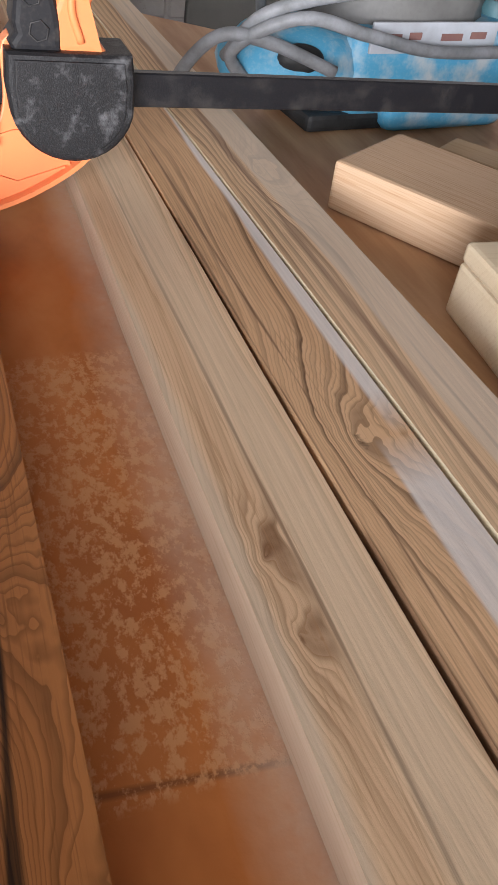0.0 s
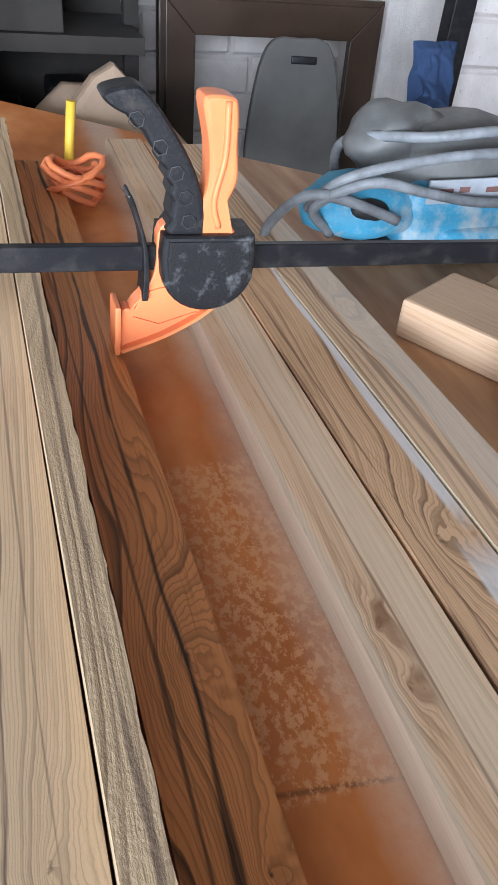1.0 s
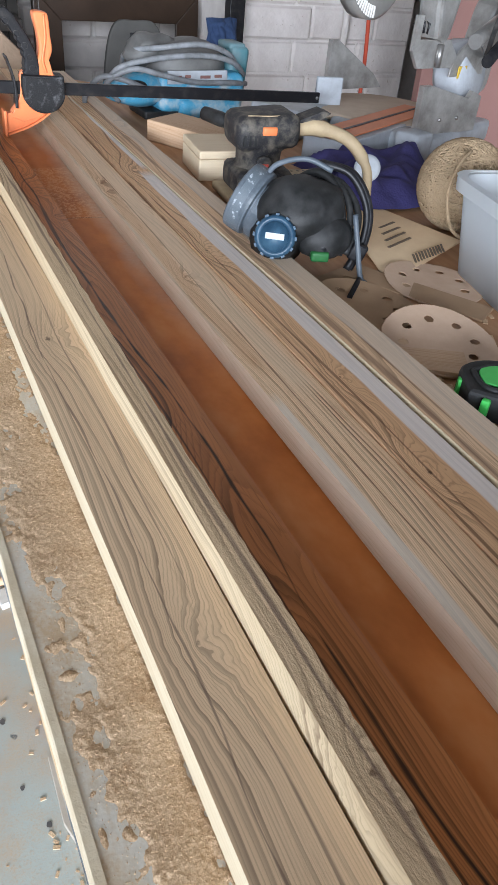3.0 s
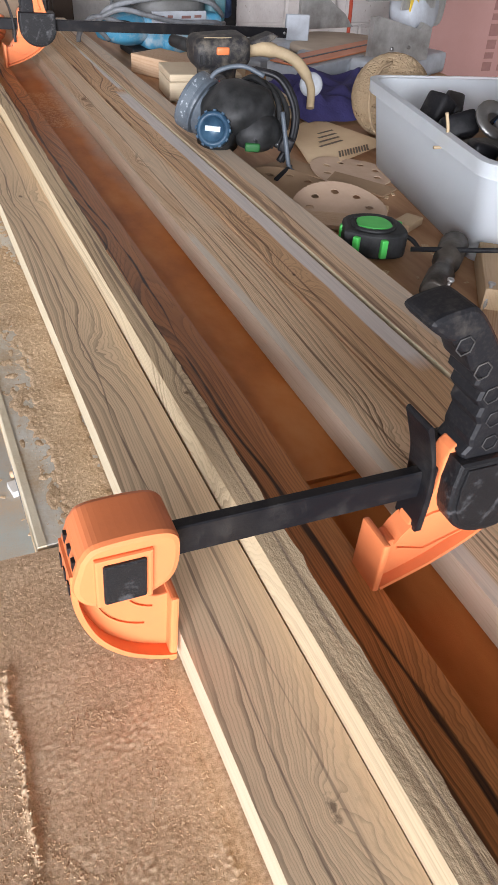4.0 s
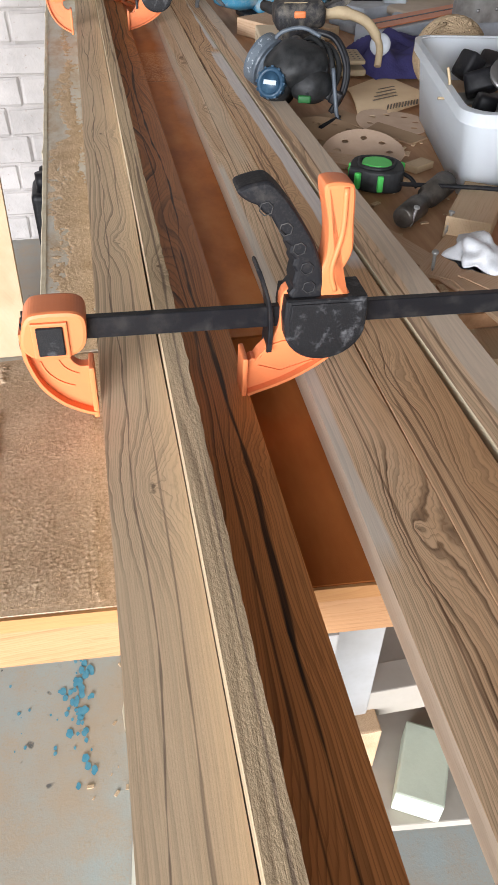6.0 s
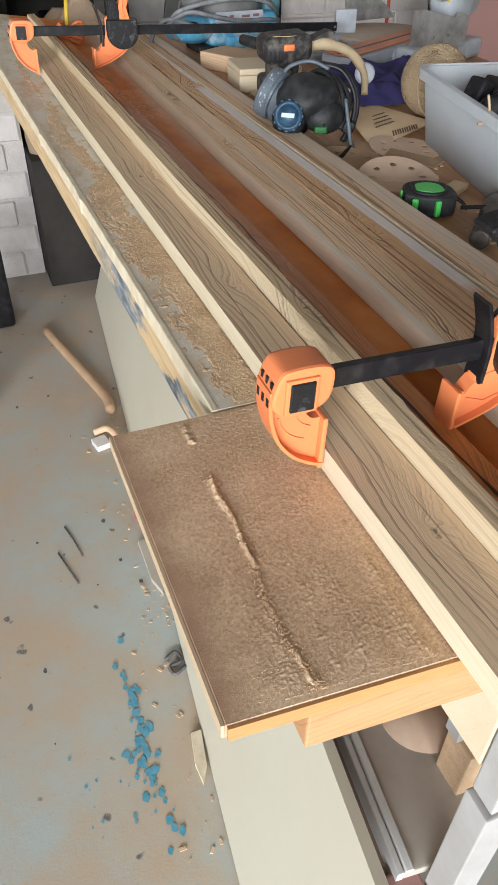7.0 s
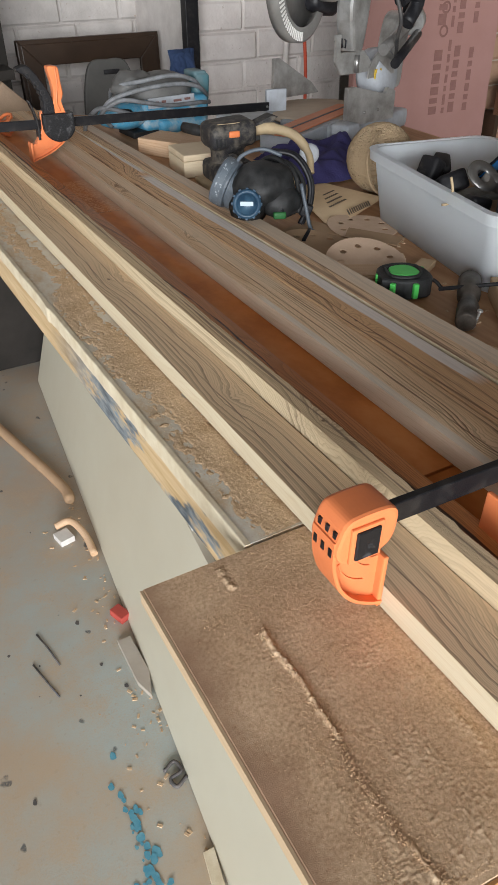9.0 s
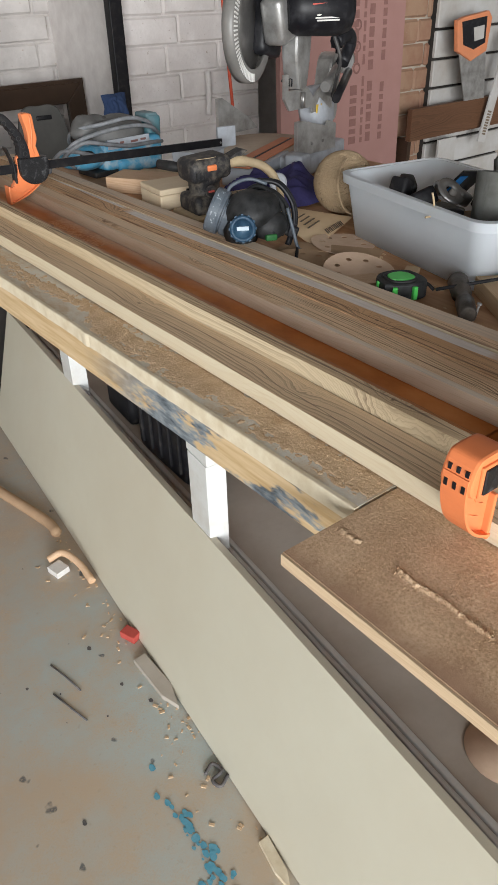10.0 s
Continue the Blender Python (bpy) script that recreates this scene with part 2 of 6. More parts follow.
def mottled_orange():
    """Bench plywood stained orange, with a paler drift of dust beside the boards and joints across it."""
    n = Net("bench_stained_ply", 0.5)
    x, y, z = n.xyz()
    blot = n.noise(16.0, n.scaled((1, 0.6, 1)), 4, 0.6)
    c = n.ramp(blot, (0.32, (0.44, 0.135, 0.030)), (0.5, (0.58, 0.20, 0.050)), (0.68, (0.65, 0.27, 0.09)))
    joint = n.math("ABSOLUTE", n.math("SUBTRACT", n.math("ADD", y, n.math("MULTIPLY", x, 0.12)), 0.648))
    c = n.mix(n.math("MULTIPLY", n.math("SUBTRACT", 1.0, n.step(joint, 0.0005, 0.0022)), 0.7), c, (0.17, 0.06, 0.02))
    grit = n.math("MULTIPLY", n.step(n.noise(230.0, n.scaled((1, 0.7, 1)), 4, 0.7), 0.47, 0.57), n.step(n.math("ADD", y, n.math("MULTIPLY", blot, 0.01)), 0.630, 0.634))
    grit = n.math("MULTIPLY", grit, n.math("SUBTRACT", 1.0, n.step(y, 0.853, 0.860)))
    c = n.mix(n.math("MULTIPLY", grit, 0.85), c, (0.68, 0.34, 0.15))
    drift = n.step(n.math("ADD", x, n.math("MULTIPLY", n.math("SUBTRACT", n.noise(24.0, n.scaled((1, 0.4, 1)), 4, 0.6), 0.5), 0.03)), 0.150, 0.178)
    drift = n.math("MULTIPLY", drift, n.step(y, 0.15, 0.5))
    drift = n.math("MULTIPLY", drift, n.math("SUBTRACT", 1.0, n.step(x, 0.2, 0.22)))
    drift = n.math("MULTIPLY", drift, n.math("ADD", 0.55, n.math("MULTIPLY", n.noise(200.0, None, 3, 0.6), 0.6)))
    c = n.mix(n.math("MULTIPLY", drift, 0.8), c, (0.68, 0.56, 0.45))
    right = n.step(x, 0.30, 0.34)
    c = n.mix(right, c, n.ramp(n.noise(40.0, n.scaled((1, 0.1, 1)), 4, 0.6), (0.35, (0.36, 0.18, 0.085)), (0.65, (0.55, 0.33, 0.18))))
    left = n.math("SUBTRACT", 1.0, n.step(x, 0.010, 0.016))
    film = n.math("ADD", n.noise(22.0, n.scaled((1, 0.45, 1)), 6, 0.7), n.math("MULTIPLY", n.math("SUBTRACT", n.noise(500.0, None, 2, 0.6), 0.5), 0.2))
    c = n.mix(left, c, n.ramp(film, (0.40, (0.66, 0.63, 0.56)), (0.52, (0.62, 0.55, 0.44)), (0.62, (0.54, 0.41, 0.27))))
    n.bump(n.math("ADD", n.math("MULTIPLY", grit, 0.7), n.noise(300.0, None, 3, 0.6)), 0.18, 0.0008)
    return n.done(c, n.math("ADD", 0.42, n.math("MULTIPLY", blot, 0.3)))


def matt(m):
    m.node_tree.nodes["Principled BSDF"].inputs["Specular IOR Level"].default_value = 0.02
    return m


def board_material():
    """Brown plywood: loose sawdust on the open side, bare stained face under the planks, more orange for warm bounced
    light.
    """
    n = Net("dusty_plywood", 0.85)
    x, y, z = n.xyz()
    big, grain = n.noise(14.0, None, 4, 0.6), n.noise(390.0, None, 3, 0.75)
    dust = n.ramp(n.math("ADD", n.math("MULTIPLY", big, 0.3), n.math("MULTIPLY", grain, 0.7)), (0.36, (0.48, 0.31, 0.185)), (0.5, (0.69, 0.485, 0.31)), (0.63, (0.83, 0.63, 0.43)))
    bare = n.ramp(n.noise(40.0, n.scaled((0.2, 1, 1)), 4, 0.6), (0.35, (0.40, 0.255, 0.165)), (0.65, (0.50, 0.325, 0.215)))
    c = n.mix(n.step(n.math("ADD", x, n.math("MULTIPLY", big, 0.05)), -0.135, -0.105), bare, dust)
    # This orange also carries the warm light bounced between the planks.
    stain = n.ramp(n.noise(20.0, n.scaled((1, 0.3, 1)), 4, 0.6), (0.35, (0.36, 0.11, 0.028)), (0.65, (0.50, 0.175, 0.05)))
    c = n.mix(n.step(x, 0.05, 0.07), c, stain)
    n.bump(n.noise(1300.0, None, 3, 0.7), 0.4, 0.0008)
    return n.done(c, 0.85)


def dust_material(name, deep, lit):
    """Loose sawdust: soft drifts of tone and coarse single grains."""
    n = Net(name, 1.0)
    soft, grain = n.noise(30.0, None, 4, 0.6), n.noise(620.0, None, 3, 0.75)
    c = n.mix(n.step(n.math("ADD", n.math("MULTIPLY", soft, 0.35), n.math("MULTIPLY", grain, 0.65)), 0.38, 0.62), deep, lit)
    n.bump(grain, 0.5, 0.001)
    return matt(n.done(c))


def floor_material():
    n = Net("floor_paint", 0.6)
    big, mid, small = n.noise(1.7, None, 5, 0.6), n.noise(9.0, None, 5, 0.65), n.noise(60.0, None, 4, 0.6)
    x, y, z = n.xyz()
    c = n.mix(n.step(n.math("ADD", n.math("MULTIPLY", big, 0.7), n.math("MULTIPLY", mid, 0.3)), 0.42, 0.58), (0.43, 0.475, 0.45), (0.49, 0.395, 0.29))
    c = n.mix(n.math("MULTIPLY", n.step(mid, 0.55, 0.7), 0.6), c, (0.50, 0.405, 0.30))
    # Darker brown towards the back: the shade there, mixed into the floor colour.
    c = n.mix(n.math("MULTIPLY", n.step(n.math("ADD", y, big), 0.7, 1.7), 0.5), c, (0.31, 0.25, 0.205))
    c = n.mix(n.math("MULTIPLY", n.step(n.noise(22.0, n.scaled((1, 1, 1), (3, 1, 0)), 2, 0.5), 0.70, 0.74), 0.8), c, (0.06, 0.07, 0.08))
    c = n.mix(n.math("MULTIPLY", n.step(small, 0.62, 0.75), 0.35), c, (0.3, 0.24, 0.18))
    sand = n.math("ADD", n.noise(240.0, None, 3, 0.65), n.math("MULTIPLY", n.math("SUBTRACT", mid, 0.5), 0.5))
    c = n.mix(n.math("MULTIPLY", n.step(sand, 0.50, 0.66), 0.55), c, (0.50, 0.39, 0.27))
    c = n.mix(n.math("MULTIPLY", n.step(n.noise(34.0, n.scaled((1, 1, 1), (7, 2, 0)), 5, 0.7), 0.60, 0.70), 0.4), c, (0.40, 0.43, 0.42))
    n.bump(n.math("ADD", small, n.math("ADD", mid, sand)), 0.12, 0.0015)
    return n.done(c, n.math("ADD", 0.5, n.math("MULTIPLY", mid, 0.35)))


def rail_material():
    n = Net("rail_wood", 0.7)
    x, y, z = n.xyz()
    g = n.noise(120.0, n.scaled((1, 0.06, 1)), 4, 0.6)
    c = n.ramp(g, (0.35, (0.50, 0.34, 0.17)), (0.65, (0.66, 0.50, 0.30)))
    patch = n.step(n.math("ADD", n.noise(26.0, n.scaled((1, 0.3, 1)), 5, 0.65), n.math("MULTIPLY", z, 2.0)), 2.17, 2.23)
    patch = n.math("MULTIPLY", patch, n.math("SUBTRACT", 1.0, n.step(y, 0.10, 0.30)))
    c = n.mix(patch, c, n.ramp(n.noise(70.0, n.scaled((1, 0.3, 1)), 4, 0.6), (0.35, (0.07, 0.085, 0.10)), (0.52, (0.22, 0.25, 0.27)), (0.60, (0.40, 0.36, 0.29)), (0.75, (0.07, 0.20, 0.34))))
    n.bump(g, 0.3, 0.001)
    return n.done(c)


def painted_brick(name, a, b, chip):
    n = Net(name, 0.7)
    info = n.t.nodes.new("ShaderNodeObjectInfo")
    w = n.t.nodes.new("ShaderNodeTexCoord").outputs["Object"]
    add = n.t.nodes.new("ShaderNodeVectorMath")
    add.operation = "ADD"
    n.put(add.inputs[0], w)
    n.put(add.inputs[1], info.outputs["Location"])
    big, small = n.noise(7.0, add.outputs[0], 5, 0.6), n.noise(70.0, add.outputs[0], 4, 0.6)
    c = n.mix(n.step(n.math("ADD", big, n.math("MULTIPLY", info.outputs["Random"], 0.1)), 0.4, 0.65), a, b)
    c = n.mix(n.math("MULTIPLY", n.step(small, 0.66, 0.72), 0.7), c, chip)
    n.bump(n.math("ADD", big, small), 0.5, 0.004)
    return n.done(c)


def cling_plastic():
    n = Net("milky_plastic", 0.35)
    n.b.inputs["Transmission Weight"].default_value = 0.5
    n.b.inputs["IOR"].default_value = 1.07
    g = n.noise(9.0, None, 4, 0.6)
    n.bump(n.noise(60.0, None, 3, 0.6), 0.08, 0.001)
    return n.done(n.mix(g, (0.90, 0.94, 0.97), (0.80, 0.85, 0.89)), n.math("ADD", 0.25, n.math("MULTIPLY", g, 0.3)))


orange_top, dusty_board, floor_mat, rail_mat = mottled_orange(), matt(board_material()), floor_material(), rail_material()
sawdust = dust_material("sawdust", (0.48, 0.31, 0.18), (0.72, 0.515, 0.335))
sawdust_pale = dust_material("sawdust_pale", (0.45, 0.305, 0.18), (0.75, 0.57, 0.385))
ply_edge = speckled("ply_edge", (0.74, 0.66, 0.50), (0.62, 0.52, 0.36), 40, 0.7, bump=0.3)
ply_edge_orange = wood("ply_edge_stained", (0.54, 0.29, 0.125), (0.46, 0.225, 0.085), (0.40, 0.18, 0.07), (), 1.9, 90, 0.3, 0.6, along="x")
white_paint = speckled("white_paint", (0.68, 0.69, 0.67), (0.56, 0.53, 0.48), 10, 0.5, lo=0.45, hi=0.75)
panel_mat = speckled("panel_beige", (0.60, 0.575, 0.465), (0.56, 0.52, 0.41), 2.2, 0.4, bump=0.03)
panel_edge = speckled("panel_core", (0.36, 0.27, 0.2), (0.28, 0.2, 0.15), 30, 0.8)
shelf_mat = speckled("shelf_grey", (0.50, 0.46, 0.40), (0.40, 0.35, 0.29), 6, 0.55)
mortar_white = speckled("mortar_white", (0.74, 0.70, 0.67), (0.62, 0.575, 0.55), 14, 0.8, bump=0.5, dist=0.004)
brick_white = painted_brick("brick_white", (0.77, 0.725, 0.70), (0.64, 0.59, 0.565), (0.35, 0.26, 0.2))
# Dimmed copy of brick_white: the shade on the recessed walls, as colour.
brick_white_shaded = painted_brick("brick_white_shaded", (0.56, 0.525, 0.50), (0.44, 0.41, 0.39), (0.35, 0.26, 0.2))
brick_red = painted_brick("brick_bare", (0.23, 0.115, 0.075), (0.30, 0.19, 0.125), (0.36, 0.30, 0.24))
# Mortar of the same walls, dimmed likewise for their shade.
mortar_white_shaded = speckled("mortar_white_shaded", (0.52, 0.485, 0.46), (0.42, 0.39, 0.365), 14, 0.8, bump=0.5, dist=0.004)
mortar_grey = speckled("mortar_grey", (0.40, 0.35, 0.29), (0.3, 0.26, 0.21), 14, 0.9, bump=0.5, dist=0.004)
grey_wall = speckled("grey_wall", (0.22, 0.205, 0.19), (0.17, 0.155, 0.145), 4, 0.8)
# Near-black for the shelf unit, slat backing and the box that imitates shade.
shelf_shade_dark = speckled("shelf_and_shade", (0.035, 0.03, 0.026), (0.02, 0.018, 0.016), 6, 0.9)
foam_pink = speckled("foam_pink", (0.33, 0.185, 0.165), (0.295, 0.16, 0.14), 5, 0.75, bump=0.05)
print_brown = speckled("foam_print", (0.19, 0.095, 0.085), (0.225, 0.118, 0.10), 60, 0.8)
orange_pl = speckled("orange_plastic", (0.80, 0.235, 0.085), (0.72, 0.21, 0.08), 25, 0.42, bump=0.04)
black_pl = speckled("black_plastic", (0.008, 0.008, 0.010), (0.034, 0.034, 0.038), 55, 0.45, lo=0.5, hi=0.8, bump=0.1)
black_dusty = speckled("black_dusty", (0.008, 0.008, 0.010), (0.085, 0.075, 0.064), 35, 0.6, lo=0.56, hi=0.85, bump=0.1)
black_steel = speckled("black_steel", (0.008, 0.008, 0.010), (0.034, 0.031, 0.029), 60, 0.4, lo=0.5, hi=0.85, bump=0.15)
scuff = speckled("scuffed_plate", (0.008, 0.008, 0.009), (0.13, 0.13, 0.135), 90, 0.5, lo=0.56, hi=0.82, bump=0.3)
blue_pl = speckled("blue_plastic", (0.07, 0.30, 0.47), (0.42, 0.46, 0.47), 26, 0.55, lo=0.48, hi=0.66)
dusty_clear = speckled("dusty_cover", (0.15, 0.148, 0.142), (0.07, 0.069, 0.067), 16, 0.5)
teal_pl = speckled("teal_plastic", (0.05, 0.17, 0.20), (0.16, 0.22, 0.24), 20, 0.5)
cable_grey = speckled("cable_grey", (0.23, 0.24, 0.255), (0.13, 0.135, 0.14), 60, 0.5)
cable_black = speckled("cable_black", (0.03, 0.03, 0.032), (0.08, 0.075, 0.07), 40, 0.5)
grey_pl = speckled("grey_plastic", (0.075, 0.072, 0.068), (0.10, 0.097, 0.09), 10, 0.6)
drum_grey = speckled("cartridge_grey", (0.065, 0.082, 0.10), (0.13, 0.15, 0.175), 40, 0.4)
label_grey = speckled("cartridge_label", (0.10, 0.12, 0.14), (0.36, 0.40, 0.44), 160, 0.45, lo=0.56, hi=0.66)
blue_valve = speckled("valve_blue", (0.02, 0.05, 0.09), (0.05, 0.11, 0.17), 50, 0.35)
valve_print = speckled("valve_print", (0.55, 0.65, 0.72), (0.45, 0.55, 0.62), 50, 0.4)
sander_dusty = speckled("sander_dusty", (0.020, 0.020, 0.023), (0.17, 0.15, 0.12), 48, 0.6, lo=0.46, hi=0.74, bump=0.12)
tan_rubber = speckled("tan_rubber", (0.50, 0.39, 0.24), (0.38, 0.29, 0.18), 30, 0.6)
tool_grey = speckled("cast_grey", (0.43, 0.46, 0.50), (0.31, 0.32, 0.34), 22, 0.45)
steel = speckled("steel", (0.36, 0.355, 0.345), (0.26, 0.25, 0.24), 25, 0.38, 0.8, bump=0.05)
hammer_steel = speckled("worn_steel", (0.16, 0.14, 0.12), (0.055, 0.048, 0.042), 30, 0.42, 0.6, bump=0.2)
alu = speckled("aluminium", (0.52, 0.52, 0.51), (0.30, 0.29, 0.275), 26, 0.38, 0.7, bump=0.05)
clear_guard = speckled("smoked_guard", (0.16, 0.155, 0.145), (0.26, 0.25, 0.235), 9, 0.35)
insert_orange = speckled("insert_orange", (0.62, 0.22, 0.10), (0.52, 0.2, 0.1), 16, 0.5)
saw_dust_tan = speckled("dusty_plate", (0.52, 0.43, 0.33), (0.40, 0.32, 0.25), 10, 0.8)
yellow_pl = speckled("yellow_plastic", (0.62, 0.42, 0.04), (0.52, 0.35, 0.04), 20, 0.5)
red_pl = speckled("red_plastic", (0.50, 0.085, 0.065), (0.40, 0.065, 0.055), 20, 0.45)
red_cable = speckled("red_cable", (0.62, 0.09, 0.04), (0.52, 0.08, 0.04), 20, 0.5)
pink_band = speckled("pink_band", (0.75, 0.10, 0.14), (0.66, 0.08, 0.12), 20, 0.5)
green_pl = speckled("green_plastic", (0.10, 0.62, 0.12), (0.08, 0.52, 0.1), 20, 0.4)
dark_green = speckled("green_dark", (0.02, 0.10, 0.03), (0.03, 0.14, 0.04), 30, 0.5)
black_rubber = speckled("black_rubber", (0.010, 0.011, 0.011), (0.035, 0.035, 0.036), 50, 0.55)
paper = speckled("kraft_paper", (0.84, 0.645, 0.415), (0.74, 0.54, 0.33), 14, 0.8)
paper_print = speckled("paper_print", (0.12, 0.09, 0.07), (0.2, 0.15, 0.1), 60, 0.8)
sand_disc_mat = speckled("sanding_disc_back", (0.64, 0.47, 0.34), (0.58, 0.41, 0.29), 40, 0.85)
cardboard = speckled("cardboard", (0.46, 0.31, 0.19), (0.38, 0.25, 0.15), 10, 0.85)
sand_grey = speckled("sandpaper_grey", (0.30, 0.30, 0.28), (0.24, 0.24, 0.22), 60, 0.9, bump=0.4)
sand_maroon = speckled("sandpaper_maroon", (0.33, 0.15, 0.13), (0.26, 0.11, 0.1), 60, 0.9, bump=0.4)
twine_mat = wood("jute", (0.42, 0.315, 0.20), (0.33, 0.235, 0.14), (0.18, 0.12, 0.07), (), 8.3, 420, 0.9, 0.9, along="z")
purple_cloth = speckled("purple_cloth", (0.055, 0.05, 0.17), (0.035, 0.03, 0.10), 14, 0.9, bump=0.4, dist=0.003)
navy_cloth = speckled("navy_cloth", (0.04, 0.07, 0.16), (0.025, 0.045, 0.1), 14, 0.9, bump=0.4)
sack_mat = speckled("paper_sack", (0.36, 0.26, 0.18), (0.28, 0.2, 0.14), 7, 0.8, bump=0.3, dist=0.004)
white_film = speckled("white_film", (0.75, 0.76, 0.78), (0.62, 0.64, 0.67), 30, 0.3, bump=0.4)
blue_paint = speckled("blue_paint", (0.08, 0.30, 0.42), (0.15, 0.38, 0.48), 60, 0.5)
tar = speckled("tar", (0.08, 0.08, 0.085), (0.14, 0.125, 0.115), 60, 0.6)
white_cord = speckled("white_band", (0.7, 0.69, 0.66), (0.6, 0.58, 0.55), 30, 0.6)
slat_white = speckled("slat_white", (0.46, 0.455, 0.445), (0.36, 0.335, 0.305), 8, 0.6)
milky = cling_plastic()

# ---- building helpers ----


def link(name, bm, mat, parent=None, label=""):
    me = bpy.data.meshes.new(name)
    bm.to_mesh(me)
    bm.free()
    for m in mat if isinstance(mat, (list, tuple)) else [mat]:
        me.materials.append(m)
    ob = new(name, me)
    if parent is not None:
        ob.parent = parent
    if label:
        tagged(ob, label)
    return ob


def part(name, bm, mat, parent, label=""):
    return link(name, bm, mat, parent, label)


def thing(name, label, category, m=None, group="", kind=""):
    ob = new(name)
    if m is not None:
        ob.matrix_basis = m
    return tagged(ob, label, category, group, kind)


def box(x0, x1, y0, y1, z0, z1, bevel=0.0, seg=2, bm=None, m=None):
    own = bmesh.new()
    bmesh.ops.create_cube(own, size=1)
    for v in own.verts:
        v.co = Vector((x0 + (v.co.x + 0.5) * (x1 - x0), y0 + (v.co.y + 0.5) * (y1 - y0), z0 + (v.co.z + 0.5) * (z1 - z0)))
    if bevel:
        bmesh.ops.bevel(own, geom=own.edges[:], offset=bevel, segments=seg, affect="EDGES", profile=0.6)
    if m is not None:
        own.transform(m)
    return join(bm, own)


def join(bm, own):
    if bm is None:
        return own
    me = bpy.data.meshes.new("tmp")
    own.to_mesh(me)
    own.free()
    bm.from_mesh(me)
    bpy.data.meshes.remove(me)
    return bm


def plank(x0, x1, y0, y1, z0, z1, wob=0.0, seed=0, bow=0.0, rough_right=0.0, bevel=0.0015, step=0.04):
    """A long board with slightly wandering edges and eased arrises."""
    bm = bmesh.new()
    n = max(2, int((y1 - y0) / step))
    rings = []
    for i in range(n + 1):
        y = y0 + (y1 - y0) * i / n
        a = noise.noise((seed, y * 2.5, 0)) * wob
        b = noise.noise((seed + 9, y * 2.5, 0)) * wob + noise.noise((seed + 3, y * 40, 0)) * rough_right
        h = noise.noise((seed + 5, y * 1.7, 0)) * wob * 0.5
        c = bevel
        pts = [(x0 + a, z0), (x1 + b, z0), (x1 + b, z1 + h - c), (x1 + b - c, z1 + h), (x0 + a + c, z1 + h), (x0 + a, z1 + h - c)]
        rings.append([bm.verts.new((px, y, pz)) for px, pz in pts])
    for r, q in zip(rings, rings[1:]):
        for k in range(6):
            bm.faces.new((r[k], r[(k + 1) % 6], q[(k + 1) % 6], q[k]))
    bm.faces.new(rings[0][::-1]), bm.faces.new(rings[-1])
    bmesh.ops.recalc_face_normals(bm, faces=bm.faces[:])
    return bm


def tube(points, r, sides=8, bm=None, caps=True):
    """A round rod along a line of points; r: one radius or one for each point."""
    own = bmesh.new()
    pts = [Vector(p) for p in points]
    rs = r if isinstance(r, (list, tuple)) else [r] * len(pts)
    rings, up = [], None
    for i, p in enumerate(pts):
        d = (pts[min(i + 1, len(pts) - 1)] - pts[max(i - 1, 0)]).normalized()
        if up is None:
            up = d.orthogonal().normalized()
        up = (up - d * up.dot(d)).normalized()
        w = d.cross(up)
        rings.append([own.verts.new(p + (up * math.cos(a) + w * math.sin(a)) * rs[i]) for a in (2 * math.pi * k / sides for k in range(sides))])
    for a, b in zip(rings, rings[1:]):
        for k in range(sides):
            f = own.faces.new((a[k], a[(k + 1) % sides], b[(k + 1) % sides], b[k]))
            f.smooth = True
    if caps:
        own.faces.new(rings[0][::-1]), own.faces.new(rings[-1])
    return join(bm, own)


def spline(points, n=8):
    """Points of a smooth line through the given ones."""
    p = [Vector(q) for q in points]
    p = [2 * p[0] - p[1], *p, 2 * p[-1] - p[-2]]
    out = []
    for i in range(1, len(p) - 2):
        for k in range(n):
            t = k / n
            a, b, c, d = p[i - 1 : i + 3]
            out.append(0.5 * (2 * b + (c - a) * t + (2 * a - 5 * b + 4 * c - d) * t * t + (3 * b - a - 3 * c + d) * t**3))
    return [*out, p[-2]]


def prism(outline, depth, bevel=0.0, m=None, bm=None, seg=2):
    """An outline in x and z, thickened along y from 0 to depth."""
    own = bmesh.new()
    f = own.faces.new([own.verts.new((x, 0, z)) for x, z in outline])
    ext = bmesh.ops.extrude_face_region(own, geom=[f])
    for v in ext["geom"]:
        if isinstance(v, bmesh.types.BMVert):
            v.co.y += depth
    bmesh.ops.recalc_face_normals(own, faces=own.faces[:])
    if bevel:
        rim = [e for e in own.edges if abs(e.verts[0].co.y - e.verts[1].co.y) < 1e-6]
        bmesh.ops.bevel(own, geom=rim, offset=bevel, segments=seg, affect="EDGES", profile=0.6)
    if m is not None:
        own.transform(m)
    return join(bm, own)


